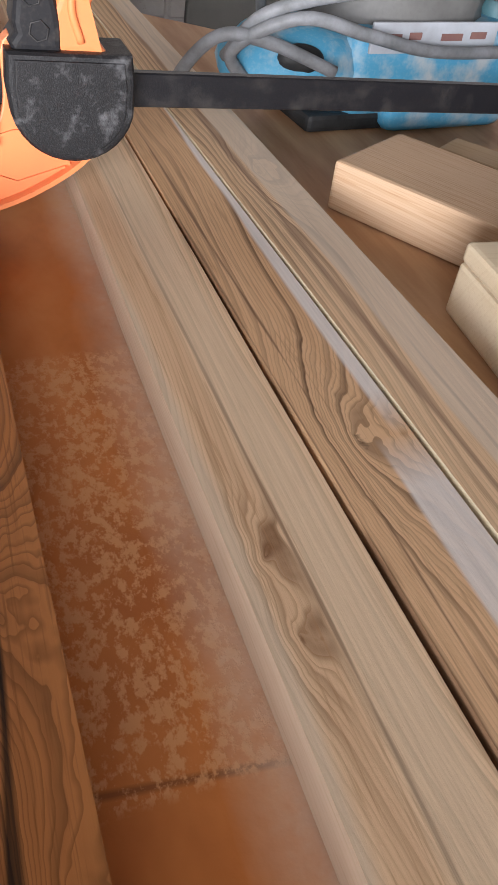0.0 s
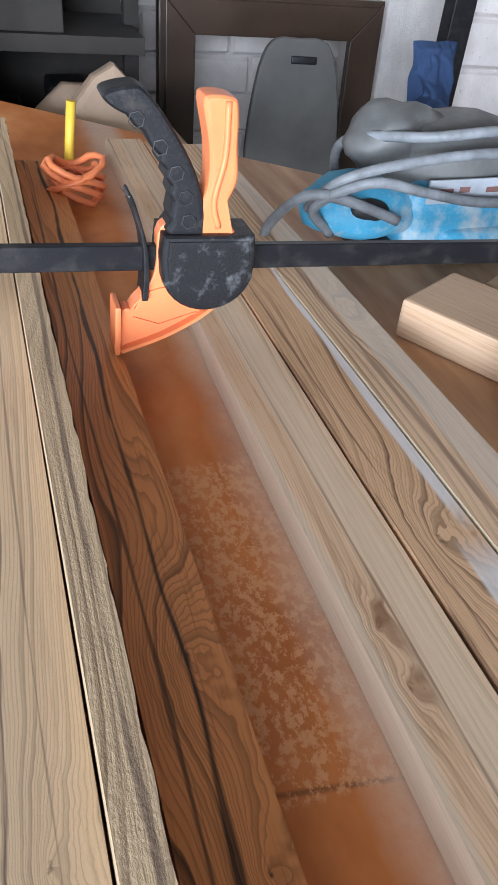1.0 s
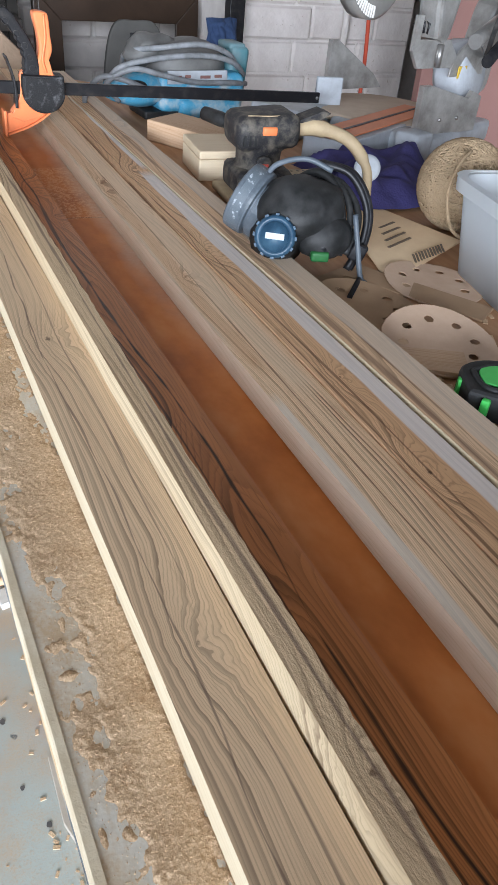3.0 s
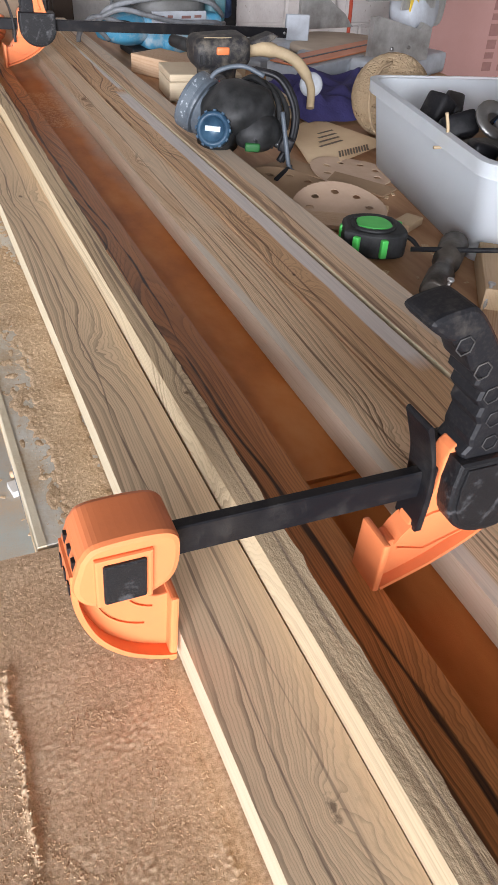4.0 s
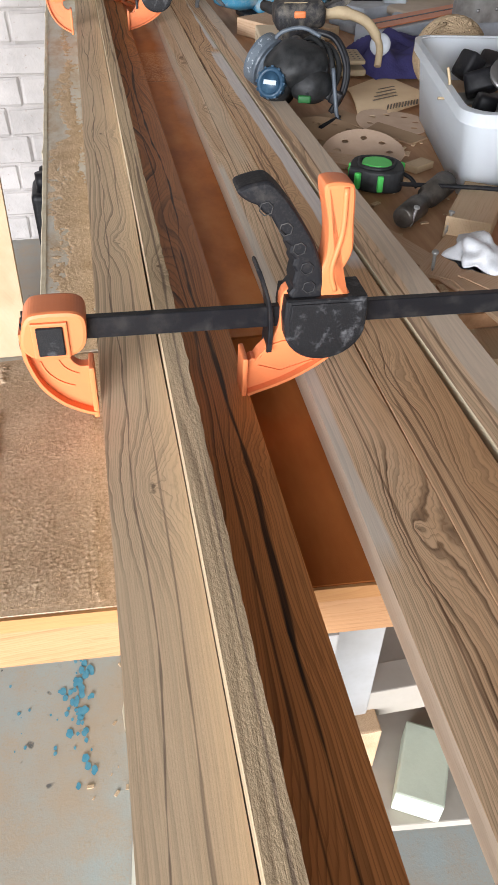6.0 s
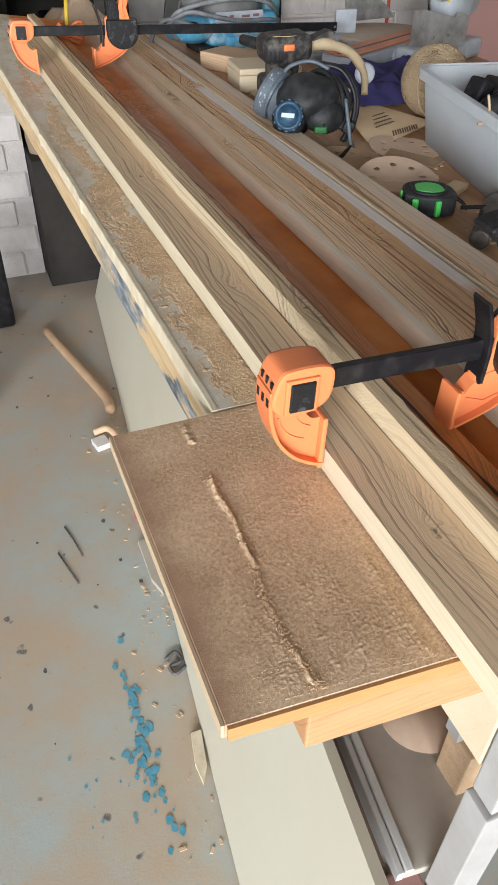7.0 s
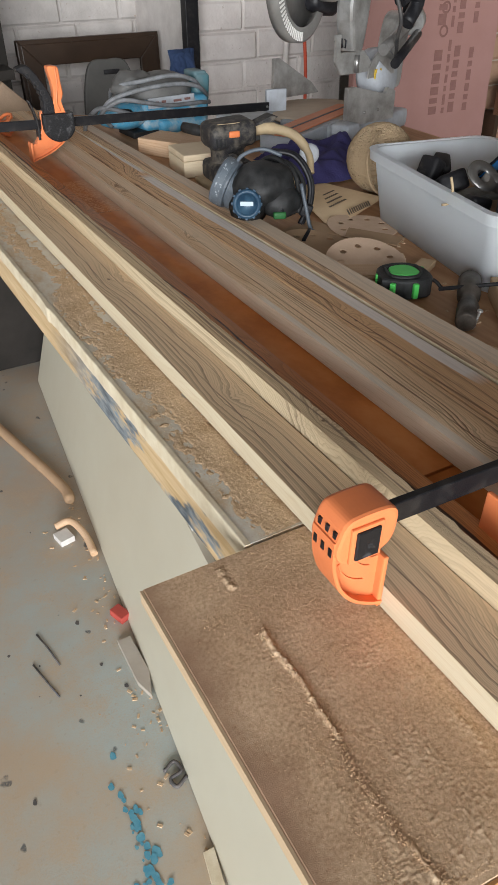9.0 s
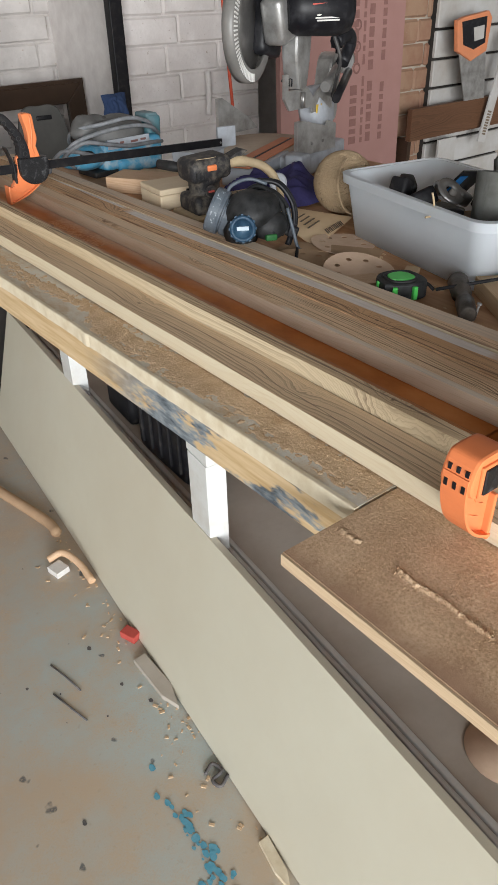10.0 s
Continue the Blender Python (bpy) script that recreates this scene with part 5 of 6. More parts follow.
c, d = tub(bm, W + 0.016, L + 0.016, -0.008, -0.008, Hh + 0.002, W - 0.002, L - 0.002, 0.001, 0.001, Hh + 0.003, 0.034)
bmesh.ops.remove_doubles(bm, verts=bm.verts[:], dist=1e-5)
part("rim", bm, milky, bn, "rolled rim of the bin")


def in_bin(x, y, z, rx=0, ry=0, rz=0):
    return BIN @ pose(x, y, z, rx, ry, rz)


def paper_roll(r, length, turns, mat, label, m):
    pts = []
    for k in range(int(turns * 18) + 1):
        a = 2 * math.pi * k / 18
        rr = r * (1 - 0.16 * k / 18)
        pts.append((rr * math.cos(a), rr * math.sin(a)))
    bm = bmesh.new()
    lo = [bm.verts.new((x, y, 0)) for x, y in pts]
    hi = [bm.verts.new((x, y, length * (1 - 0.02 * (k % 7 == 0)))) for k, (x, y) in enumerate(pts)]
    for k in range(len(pts) - 1):
        bm.faces.new((lo[k], lo[k + 1], hi[k + 1], hi[k])).smooth = True
    ret = bmesh.ops.solidify(bm, geom=bm.faces[:], thickness=0.0009)
    return solid("sandpaper_roll", bm, mat, label, "sandpaper", m, "sandpaper rolls in the bin")


paper_roll(0.036, 0.125, 1.8, sand_grey, "loose roll of grey sandpaper standing in a bin", in_bin(0.085, 0.075, 0.045, -6, 8, 10))
paper_roll(0.030, 0.125, 2.2, sand_maroon, "roll of maroon sandpaper standing in a bin", in_bin(0.160, 0.065, 0.035, 4, 12, 80))
paper_roll(0.028, 0.14, 2.0, sand_grey, "tight roll of dark grey sandpaper in a bin", in_bin(0.185, 0.13, 0.035, 6, 6, 150))
rnd = random.Random(4)
for k in range(7):
    solid("hand_tool_part", rounded(rnd.uniform(0.03, 0.06), rnd.uniform(0.025, 0.05), rnd.uniform(0.02, 0.045), 0.007, 2), rnd.choice([black_dusty, black_pl, steel, black_rubber]), "dark metal tool part heaped in a bin", "tool part", in_bin(rnd.uniform(0.05, 0.17), 0.15 + 0.03 * k, rnd.uniform(0.070, 0.095), rnd.uniform(-30, 30), rnd.uniform(-30, 30), rnd.uniform(0, 180)), "tool parts in the bin")
for k in range(5):
    solid("packing_block", rounded(0.13, 0.07, 0.06, 0.01, 2), rnd.choice([sand_grey, cardboard, black_dusty]), "bundle of sanding sheets at the bottom of a bin", "sanding sheets", in_bin(0.115, 0.06 + 0.07 * k, 0.004, 0, 0, rnd.uniform(-6, 6)), "bundles in the bin")
pk = thing("blister_pack", "black and blue blister pack stuck in a bin", "package", in_bin(0.165, 0.27, 0.085, 40, 10, 20))
part("card", box(-0.045, 0.045, -0.002, 0.002, 0, 0.06), black_pl, pk)
part("stripe", box(-0.043, -0.016, -0.0032, -0.0021, 0.008, 0.05), speckled("pack_blue", (0.02, 0.2, 0.6), (0.03, 0.25, 0.6), 40, 0.4), pk)
solid("steel_washer", lathe([(0.012, 0), (0.028, 0), (0.028, 0.004), (0.012, 0.004), (0.012, 0)], 20), steel, "dull steel ring among tools in a bin", "ring", in_bin(0.10, 0.20, 0.112, 40, 10, 0))
solid("wire_clip", tube(spline([(0, 0, 0.02), (0.006, 0, 0.0), (0.006, 0.004, -0.018), (-0.006, 0.004, -0.02)], 6), 0.002, 6), tan_rubber, "bent brass clip hooked on a bin rim", "clip", in_bin(-0.008, 0.12, Hh + 0.004))
solid("pink_ribbon", box(0.05, 0.16, -0.014, -0.0095, 0.075, 0.108, 0.0015), pink_band, "crumpled pink-red plastic strip hung over a bin", "plastic strip", BIN)
solid("sanding_disc", lathe([(0, 0), (0.062, 0), (0.062, 0.001), (0, 0.001)], 40), sand_maroon, "pinkish sanding disc leaning on a bin", "sanding disc", in_bin(0.11, -0.02, 0.058, 76, 0, 0), "sanding discs")

# twine, cloth, packet, discs
tw = thing("twine_ball", "large ball of brown jute twine", "ball of twine", pose(0.648, 0.475, T, 0, 14, 20) @ Matrix.Scale(1.12, 4))


def twine_mesh():
    bm = bmesh.new()
    rnd = random.Random(9)
    for k in range(120):
        ax = Vector((rnd.gauss(0, 0.5), rnd.gauss(0, 0.5), rnd.gauss(0, 1))).normalized()
        u = ax.orthogonal().normalized()
        w = ax.cross(u)
        off = rnd.uniform(-0.5, 0.5)
        pts = []
        for i in range(25):
            a = 2 * math.pi * i / 24
            p = (u * math.cos(a) + w * math.sin(a)) * math.sqrt(1 - off * off) + ax * off
            pts.append((p.x * 0.060, p.y * 0.056, 0.058 + p.z * 0.057))
        tube(pts, 0.0015, 4, bm, caps=False)
    return bm


part("core", blob(0.0585, 0.0545, 0.0555, pose(0, 0, 0.058), 0.04, 2), twine_mat, tw)
tagged(part("winding", twine_mesh(), twine_mat, tw), kind="stuff")
part("loose_end", tube(spline([(-0.05, -0.02, 0.10), (-0.085, -0.03, 0.085), (-0.098, -0.035, 0.05), (-0.085, -0.05, 0.012), (-0.05, -0.07, 0.004), (0.0, -0.075, 0.008)], 8), 0.0022, 6), twine_mat, tw)


def cloth(x0, x1, y0, y1, z, h, seed, mat, name, label, m=None):
    n = 44
    bm = bmesh.new()
    g = []
    for j in range(n + 1):
        row = []
        for i in range(n + 1):
            u, v = i / n, j / n
            e = min(u, v, 1 - u, 1 - v) * 6
            fold = 0.5 + 0.5 * noise.noise((u * 3.2 + seed, v * 3.2, 0)) + 0.28 * abs(noise.noise((u * 7 + seed, v * 5, 2)))
            wob = 0.12 * noise.noise((u * 2, v * 2, seed + 4))
            row.append(bm.verts.new((x0 + (x1 - x0) * (u + wob), y0 + (y1 - y0) * (v - wob), z + max(0.002, h * fold * min(1, e + 0.15)))))
        g.append(row)
    for j in range(n):
        for i in range(n):
            bm.faces.new((g[j][i], g[j][i + 1], g[j + 1][i + 1], g[j + 1][i])).smooth = True
    return solid(name, bm, mat, label, "cloth", m)


cloth(0.555, 0.80, 0.56, 0.80, T, 0.062, 2, purple_cloth, "cloth", "crumpled dark purple cloth on the bench")


def packet():
    n = 14
    bm = bmesh.new()
    A, B, C, D = (Vector(p) for p in ((0.585, 0.600, 0), (0.618, 0.405, 0), (0.455, 0.338, 0), (0.486, 0.52, 0)))
    top, low = [], []
    for j in range(n + 1):
        r, s = [], []
        for i in range(n + 1):
            u, v = i / n, j / n
            p = A.lerp(B, u).lerp(D.lerp(C, u), v)
            h = 0.003 + 0.010 * u * (1 - v) + 0.006 * math.sin(u * 4) * v
            r.append(bm.verts.new((p.x, p.y, T + h)))
            s.append(bm.verts.new((p.x, p.y, T + h - 0.002)))
        top.append(r), low.append(s)
    for j in range(n):
        for i in range(n):
            bm.faces.new((top[j][i], top[j][i + 1], top[j + 1][i + 1], top[j + 1][i])).smooth = True
            bm.faces.new((low[j][i], low[j + 1][i], low[j + 1][i + 1], low[j][i + 1]))
    return bm


pa = thing("paper_packet", "crumpled tan paper packet with printed barcode", "paper packet")
part("packet_paper", packet(), paper, pa)
for k in range(11):
    part("barcode_bar", box(-0.0018 + 0.0002 * (k % 3), 0.0012, -0.011, 0.011, 0, 0.0006, 0, 1, None, pose(0.515 + 0.0062 * k, 0.372 + 0.0022 * k, T + 0.0105, 5, 0, -24)), paper_print, pa)
for k in range(4):
    part("print_bar", box(-0.03 + 0.006 * k, 0.028, -0.0022, 0.0022, 0, 0.0006, 0, 1, None, pose(0.528 + 0.006 * k, 0.425 + 0.022 * k, T + 0.0105 - 0.001 * k, 0, 0, 24)), paper_print, pa)
solid("cardboard_scrap", box(-0.09, 0.09, -0.022, 0.022, 0, 0.003, 0.001), cardboard, "thin brown cardboard strip lying on the bench", "cardboard", pose(0.47, 0.30, T, 0, 0, 122))
solid("cardboard_scrap", box(-0.06, 0.06, -0.04, 0.04, 0, 0.002, 0.0008), cardboard, "thin brown cardboard sheet lying on the bench", "cardboard", pose(0.40, 0.34, T, 0, 0, 20))


def disc_with_holes(r, holes, ring, hr):
    bm = bmesh.new()
    n = 96
    def z(x, y):
        return 0.001 + 0.9 * max(0.0, (0.4 * x + 0.9 * y)) ** 2 * 2.2
    cells = 110
    for i in range(cells):
        for j in range(cells):
            x, y = -r + 2 * r * (i + 0.5) / cells, -r + 2 * r * (j + 0.5) / cells
            s = r / cells
            if x * x + y * y > r * r or any((x - a) ** 2 + (y - b) ** 2 < hr * hr for a, b in holes):
                continue
            bm.faces.new([bm.verts.new((x + p * s, y + q * s, z(x + p * s, y + q * s))) for p, q in ((-1, -1), (1, -1), (1, 1), (-1, 1))])
    bmesh.ops.remove_doubles(bm, verts=bm.verts[:], dist=1e-5)
    bmesh.ops.solidify(bm, geom=bm.faces[:], thickness=0.0008)
    return bm


HOLES = [(0.040 * math.cos(k * math.pi / 4 + 0.3), 0.040 * math.sin(k * math.pi / 4 + 0.3)) for k in range(8)]
solid("sanding_disc", disc_with_holes(0.0625, HOLES, 0.04, 0.0056), sand_disc_mat, "tan sanding disc with eight dust holes, curled on the bench", "sanding disc", pose(0.408, 0.176, T + 0.008, 4, -3, 10), "sanding discs")
solid("sanding_disc", disc_with_holes(0.0625, HOLES, 0.04, 0.0056), cardboard, "brown sanding disc under other scraps on the bench", "sanding disc", pose(0.382, 0.285, T + 0.001, 0, 0, 40), "sanding discs")
solid("sanding_disc", disc_with_holes(0.0625, HOLES, 0.04, 0.0056), sand_disc_mat, "tan sanding disc lying beneath a plastic bin", "sanding disc", pose(0.505, 0.315, T + 0.001, 0, 0, 70), "sanding discs")
solid("pencil", tube([(0, 0, 0.004), (0.06, 0.03, 0.004), (0.066, 0.033, 0.004)], [0.0036, 0.0036, 0.001], 6), black_pl, "short black pencil on the bench", "pencil", pose(0.375, 0.305, T, 0, 0, 20))
solid("wood_offcut", box(-0.02, 0.02, -0.012, 0.012, 0, 0.01, 0.001), w_pine, "small pine offcut beside a tape measure", "offcut", pose(0.475, 0.115, T, 0, 0, 30), "offcuts on the bench")

# tape measure
tp = thing("tape_measure", "black and green tape measure lying on its side", "tape measure", pose(0.390, 0.066, T, 0, 0, -22))
shape = curve_outline([(-0.036, -0.02), (-0.033, 0.02), (-0.010, 0.036), (0.018, 0.034), (0.036, 0.012), (0.036, -0.024), (0.0, -0.033), (-0.036, -0.02)], 6)[:-1]
part("case", prism(shape, 0.030, 0.005, pose(0, 0, 0, -90) @ pose(0, -0.031, 0), seg=3), black_rubber, tp, "black rubber case")
part("top_disc", prism([(x * 0.55, z * 0.55) for x, z in shape], 0.0025, 0.0012, pose(0, 0, 0, -90) @ pose(0, -0.0335, 0)), green_pl, tp, "bright green centre")
part("top_ring", tube([(x * 0.66, -z * 0.66, 0.0315) for x, z in [*shape, shape[0]]], 0.0028, 6), black_rubber, tp)
for k in range(6):
    i = int(len(shape) * (0.06 + k / 6)) % len(shape)
    x, z = shape[i]
    nx, nz = x / math.hypot(x, z), z / math.hypot(x, z)
    part("grip_pad", box(-0.0035, 0.0035, -0.004, 0.004, 0.005, 0.027, 0.002, 2, None, pose(x - nx * 0.001, -(z - nz * 0.001), 0, 0, 0, math.degrees(math.atan2(-nz, nx)))), green_pl, tp, "green grip pad")
part("belt_clip", tube(spline([(0.034, 0.005, 0.02), (0.05, 0.0, 0.014), (0.06, -0.006, 0.004)], 4), 0.003, 6), black_steel, tp)

# mallet-like steel block with a black rod, offcuts, screws
hm = thing("hammer", "small steel hammer with a thin dark handle", "hammer", pose(0.432, -0.018, T))
part("hammer_head", tube([(-0.055, -0.062, 0.016), (-0.053, -0.060, 0.016), (-0.022, -0.031, 0.017), (-0.020, -0.029, 0.017), (0.0, -0.008, 0.018), (0.002, -0.006, 0.018), (0.040, 0.032, 0.018), (0.042, 0.034, 0.018)], [0.011, 0.014, 0.015, 0.011, 0.011, 0.016, 0.017, 0.014], 14), hammer_steel, hm, "worn dark steel head")
part("handle", tube([(-0.03, 0.02, 0.026), (0.06, -0.028, 0.034), (0.20, -0.10, 0.040)], 0.0030, 8), black_dusty, hm)
solid("wood_block", box(-0.028, 0.028, -0.062, 0.062, 0, 0.028, 0.0015), w_pine, "short planed pine block beside a bin", "wood block", pose(0.480, -0.072, T, 0, 0, -34))
for k, (x, y, a, sx, sy) in enumerate(((0.372, -0.155, 20, 0.016, 0.085), (0.415, -0.165, -40, 0.028, 0.06), (0.43, -0.265, 10, 0.035, 0.05), (0.47, -0.20, -60, 0.025, 0.07), (0.375, 0.16, 60, 0.03, 0.045))):
    solid("wood_offcut", box(-sx, sx, -sy, sy, 0, 0.004 + 0.0009 * k, 0.0008), w_block, "thin reddish wood offcut on the bench", "offcut", pose(x, y, T, 0, 0, a), "offcuts on the bench")
SCREW = [(0, 0.030), (0.0038, 0.030), (0.0040, 0.028), (0.0017, 0.026), (0.0016, 0.004), (0, 0.0)]
for x, y, rx, ry in ((0.388, -0.084, 8, 6), (0.424, -0.110, -6, 10), (0.373, -0.197, 14, -8)):
    bm = lathe(SCREW, 10)
    for k in range(7):
        lathe([(0.0016, 0.005 + 0.003 * k), (0.0023, 0.006 + 0.003 * k), (0.0016, 0.007 + 0.003 * k)], 8, None, bm)
    solid("screw", bm, alu, "zinc-plated screw standing in an offcut", "screw", pose(x, y, T + 0.004, rx, ry, 0), "screws in offcuts")
solid("plastic_bag", blob(0.03, 0.034, 0.024, pose(0, 0, 0.02), 0.55, 8, 4, 0.001), white_film, "crumpled white plastic bag on the bench", "plastic bag", pose(0.415, -0.215, T + 0.006))

# cord bundle and yellow clip at the far plank ends
cb = thing("cord_bundle", "tangled bundle of orange cord with a yellow handle", "cord", pose(0.118, 1.34, T))
for k in range(6):
    pts = [(0.028 * math.cos(a + k) * (1 + 0.2 * math.sin(3 * a + k)), 0.026 * math.sin(a + k), 0.012 + 0.006 * k + 0.008 * math.sin(2 * a + k)) for a in (2 * math.pi * i / 16 for i in range(17))]
    part("cord_loop", tube(pts, 0.004, 6), orange_pl, cb)
part("yellow_handle", tube([(-0.004, 0.03, 0.02), (0.0, 0.034, 0.06), (0.004, 0.034, 0.10)], 0.0055, 8), yellow_pl, cb)

# mitre saw at the back of the bench
ms = thing("mitre_saw", "grey sliding mitre saw with smoked blade guard and orange insert", "mitre saw", pose(0, 0, 0))
base = part("base", rounded(0.30, 0.22, 0.045, 0.012, 2, pose(0.90, 0.93, T, 0, 0, 28)), tool_grey, ms, "cast grey base")
part("turntable", lathe([(0.0, 0.0), (0.135, 0.0), (0.135, 0.012), (0.128, 0.015), (0.0, 0.015)], 40, pose(0.86, 1.0, T + 0.034)), saw_dust_tan, ms, "dust-covered turntable")
arm = part("table_arm", box(-0.19, 0.19, -0.045, 0.045, 0.0, 0.044, 0.004, 2, None, pose(0.782, 0.888, T + 0.004, 0, 0, 28.5)), tool_grey, ms)
part("insert", box(-0.195, 0.185, -0.034, 0.034, 0.0, 0.003, 0.001, 1, None, pose(0.782, 0.888, T + 0.0495, 0, 0, 28.5)), insert_orange, arm, "orange kerf insert")
part("kerf", box(-0.19, 0.18, -0.0035, 0.0035, 0.0, 0.0006, 0, 1, None, pose(0.782, 0.888, T + 0.0527, 0, 0, 28.5)), black_steel, arm)
part("left_wing", box(-0.08, 0.08, -0.06, 0.06, 0, 0.05, 0.006, 2, None, pose(0.70, 1.06, T, 0, 0, 28)), tool_grey, ms)
part("left_plate", rounded(0.055, 0.012, 0.07, 0.003, 2, pose(0.752, 1.03, T + 0.03, 0, 0, -10)), tool_grey, ms, "pale blue-grey fence end")
part("low_block", rounded(0.09, 0.06, 0.022, 0.005, 2, pose(0.66, 0.99, T, 0, 0, 20)), tool_grey, ms)
fence = part("fence", prism([(-0.09, 0.0), (0.09, 0.0), (0.09, 0.062), (0.062, 0.072), (0.052, 0.060), (-0.066, 0.088), (-0.09, 0.088)], 0.012, 0.0015, pose(0.892, 0.815, T + 0.042, 0, 0, 14)), alu, ms, "pale grey aluminium fence")
for k in range(2):
    part("fence_screw", lathe([(0, 0), (0.004, 0), (0.003, 0.002), (0, 0.002)], 10, pose(0.865 + 0.05 * k, 0.806 + 0.0125 * k, T + 0.07, 90)), steel, fence)
part("far_fence", prism([(-0.10, 0.0), (0.07, 0.0), (0.04, 0.03), (-0.08, 0.10), (-0.10, 0.10)], 0.012, 0.0015, pose(0.93, 1.19, T + 0.045, 0, 0, 10)), alu, ms)
part("cup", rounded(0.055, 0.05, 0.06, 0.008, 2, pose(0.79, 0.775, T, 0, 0, 20)), tool_grey, ms)
hub = part("bevel_hub", lathe([(0.0, -0.03), (0.055, -0.03), (0.06, -0.02), (0.06, 0.02), (0.05, 0.03), (0, 0.03)], 28, pose(0.975, 0.91, 1.035, 80, 0, 24)), tool_grey, ms)
part("bevel_scale", prism([(0.058 * math.cos(a), 0.058 * math.sin(a)) for a in (math.pi * k / 14 for k in range(15))], 0.004, 0.0008, pose(0.962, 0.876, 1.036, 0, 0, 18)), alu, hub)
part("scale_label", box(-0.014, 0.014, -0.001, 0.001, -0.009, 0.012, 0.0005, 1, None, pose(0.944, 0.868, 1.042, 0, 0, 18)), yellow_pl, hub, "yellow angle label")
post = part("post", prism(curve_outline([(-0.035, -0.03), (0.038, -0.03), (0.05, 0.04), (0.062, 0.10), (0.045, 0.135), (0.01, 0.12), (-0.01, 0.05), (-0.035, -0.03)], 5)[:-1], 0.05, 0.008, pose(1.025, 0.91, 1.03, 0, 0, 20)), alu, ms, "cast aluminium post")
part("slide_rail", tube([(0.90, 0.80, 1.105), (1.11, 0.95, 1.145)], 0.013, 14), steel, ms)
part("slide_rail", tube([(0.93, 0.79, 1.075), (1.10, 0.92, 1.115)], 0.011, 14), black_steel, ms)
part("rail_cap", tube([(1.085, 0.93, 1.14), (1.105, 0.945, 1.145)], 0.03, 18), alu, ms)
part("clamp_knob", lathe([(0.0, 0.0), (0.006, 0), (0.006, 0.012), (0.018, 0.014), (0.018, 0.022), (0.0, 0.024)], 14, pose(1.035, 0.90, 1.165)), black_pl, ms)
BL = pose(0.700, 0.865, 1.245, 90, 0, 28.5)
disc = part("blade", lathe([(0.0, -0.001), (0.100, -0.001), (0.100, 0.001), (0.0, 0.001)], 60, BL), steel, ms, "toothed steel saw blade")
for k in range(48):
    a = 2 * math.pi * k / 48
    part("tooth", box(-0.003, 0.003, -0.004, 0.004, -0.0012, 0.0012, 0, 1, None, BL @ pose(0.1015 * math.cos(a), 0.1015 * math.sin(a), 0, 0, 0, math.degrees(a) + 20)), steel, disc)
guard = part("blade_guard", lathe([(0.088, 0.018), (0.112, 0.018), (0.119, 0.014), (0.119, -0.010), (0.110, -0.010), (0.110, 0.012), (0.088, 0.012), (0.088, 0.018)], 48, BL @ pose(0, 0, 0.004)), clear_guard, ms, "dusty smoked blade guard")
for k in range(30):
    a = math.pi * (0.75 + 0.75 * k / 30)
    part("guard_rib", box(-0.009, 0.009, -0.0018, 0.0018, -0.001, 0.001, 0, 1, None, BL @ pose(0.106 * math.cos(a), 0.106 * math.sin(a), 0.0232, 0, 0, math.degrees(a))), white_cord, guard)
part("inner_cover", rounded(0.11, 0.05, 0.13, 0.02, 3, pose(0.785, 0.90, 1.175, 0, 12, 28)), black_pl, ms)
motor = part("motor", tube([(0.775, 0.815, 1.275), (0.81, 0.80, 1.278), (0.90, 0.765, 1.274), (0.925, 0.755, 1.272)], [0.045, 0.056, 0.056, 0.046], 24), black_pl, ms, "black motor housing")
part("gear_case", rounded(0.07, 0.06, 0.10, 0.018, 3, pose(0.775, 0.825, 1.21, 0, -14, 20)), alu, ms, "cast aluminium gear case")
part("warning_strip", box(-0.036, 0.036, -0.001, 0.001, -0.006, 0.006, 0, 1, None, pose(0.836, 0.733, 1.284, 0, 0, -20)), red_pl, motor, "red warning strip")
for k in range(4):
    part("label_bar", box(-0.03 + 0.004 * (k % 2), 0.03, -0.001, 0.001, -0.0016, 0.0016, 0, 1, None, pose(0.837, 0.7322, 1.272 - 0.0055 * k, 8, 0, -20)), white_cord, motor)
part("trunnion", prism(curve_outline([(-0.02, 0.0), (0.02, 0.0), (0.045, 0.12), (0.03, 0.15), (-0.02, 0.14), (-0.035, 0.08), (-0.02, 0.0)], 4)[:-1], 0.045, 0.008, pose(0.845, 0.82, 1.105, 0, 0, 22)), alu, ms)
part("spring", tube([(0.80 + 0.0022 * k + 0.0, 0.84 + 0.012 * math.cos(k * 1.3), 1.122 + 0.012 * math.sin(k * 1.3)) for k in range(24)], 0.0028, 6), black_steel, ms)
part("stop_plate", prism([(-0.055, 0.0), (-0.035, -0.028), (0.05, -0.028), (0.06, -0.008), (0.035, 0.018), (-0.04, 0.018), (-0.04, 0.055), (-0.055, 0.055)], 0.008, 0.001, pose(0.835, 0.825, 1.085, 0, 0, 8)), alu, ms, "pale grey stop plate")
part("stop_bolt", tube([(0.835, 0.81, 1.062), (0.835, 0.81, 1.098)], 0.006, 8), steel, ms)
part("handle", tube(spline([(0.95, 0.82, 1.20), (1.00, 0.83, 1.215), (1.02, 0.84, 1.19), (0.985, 0.83, 1.15)], 5), 0.017, 10), black_pl, ms)
part("power_cable", tube(spline([(0.90, 0.78, 1.23), (0.915, 0.765, 1.17), (0.93, 0.79, 1.13), (0.98, 0.85, 1.09), (1.02, 0.90, 1.06)], 6), 0.0045, 8), cable_black, ms)

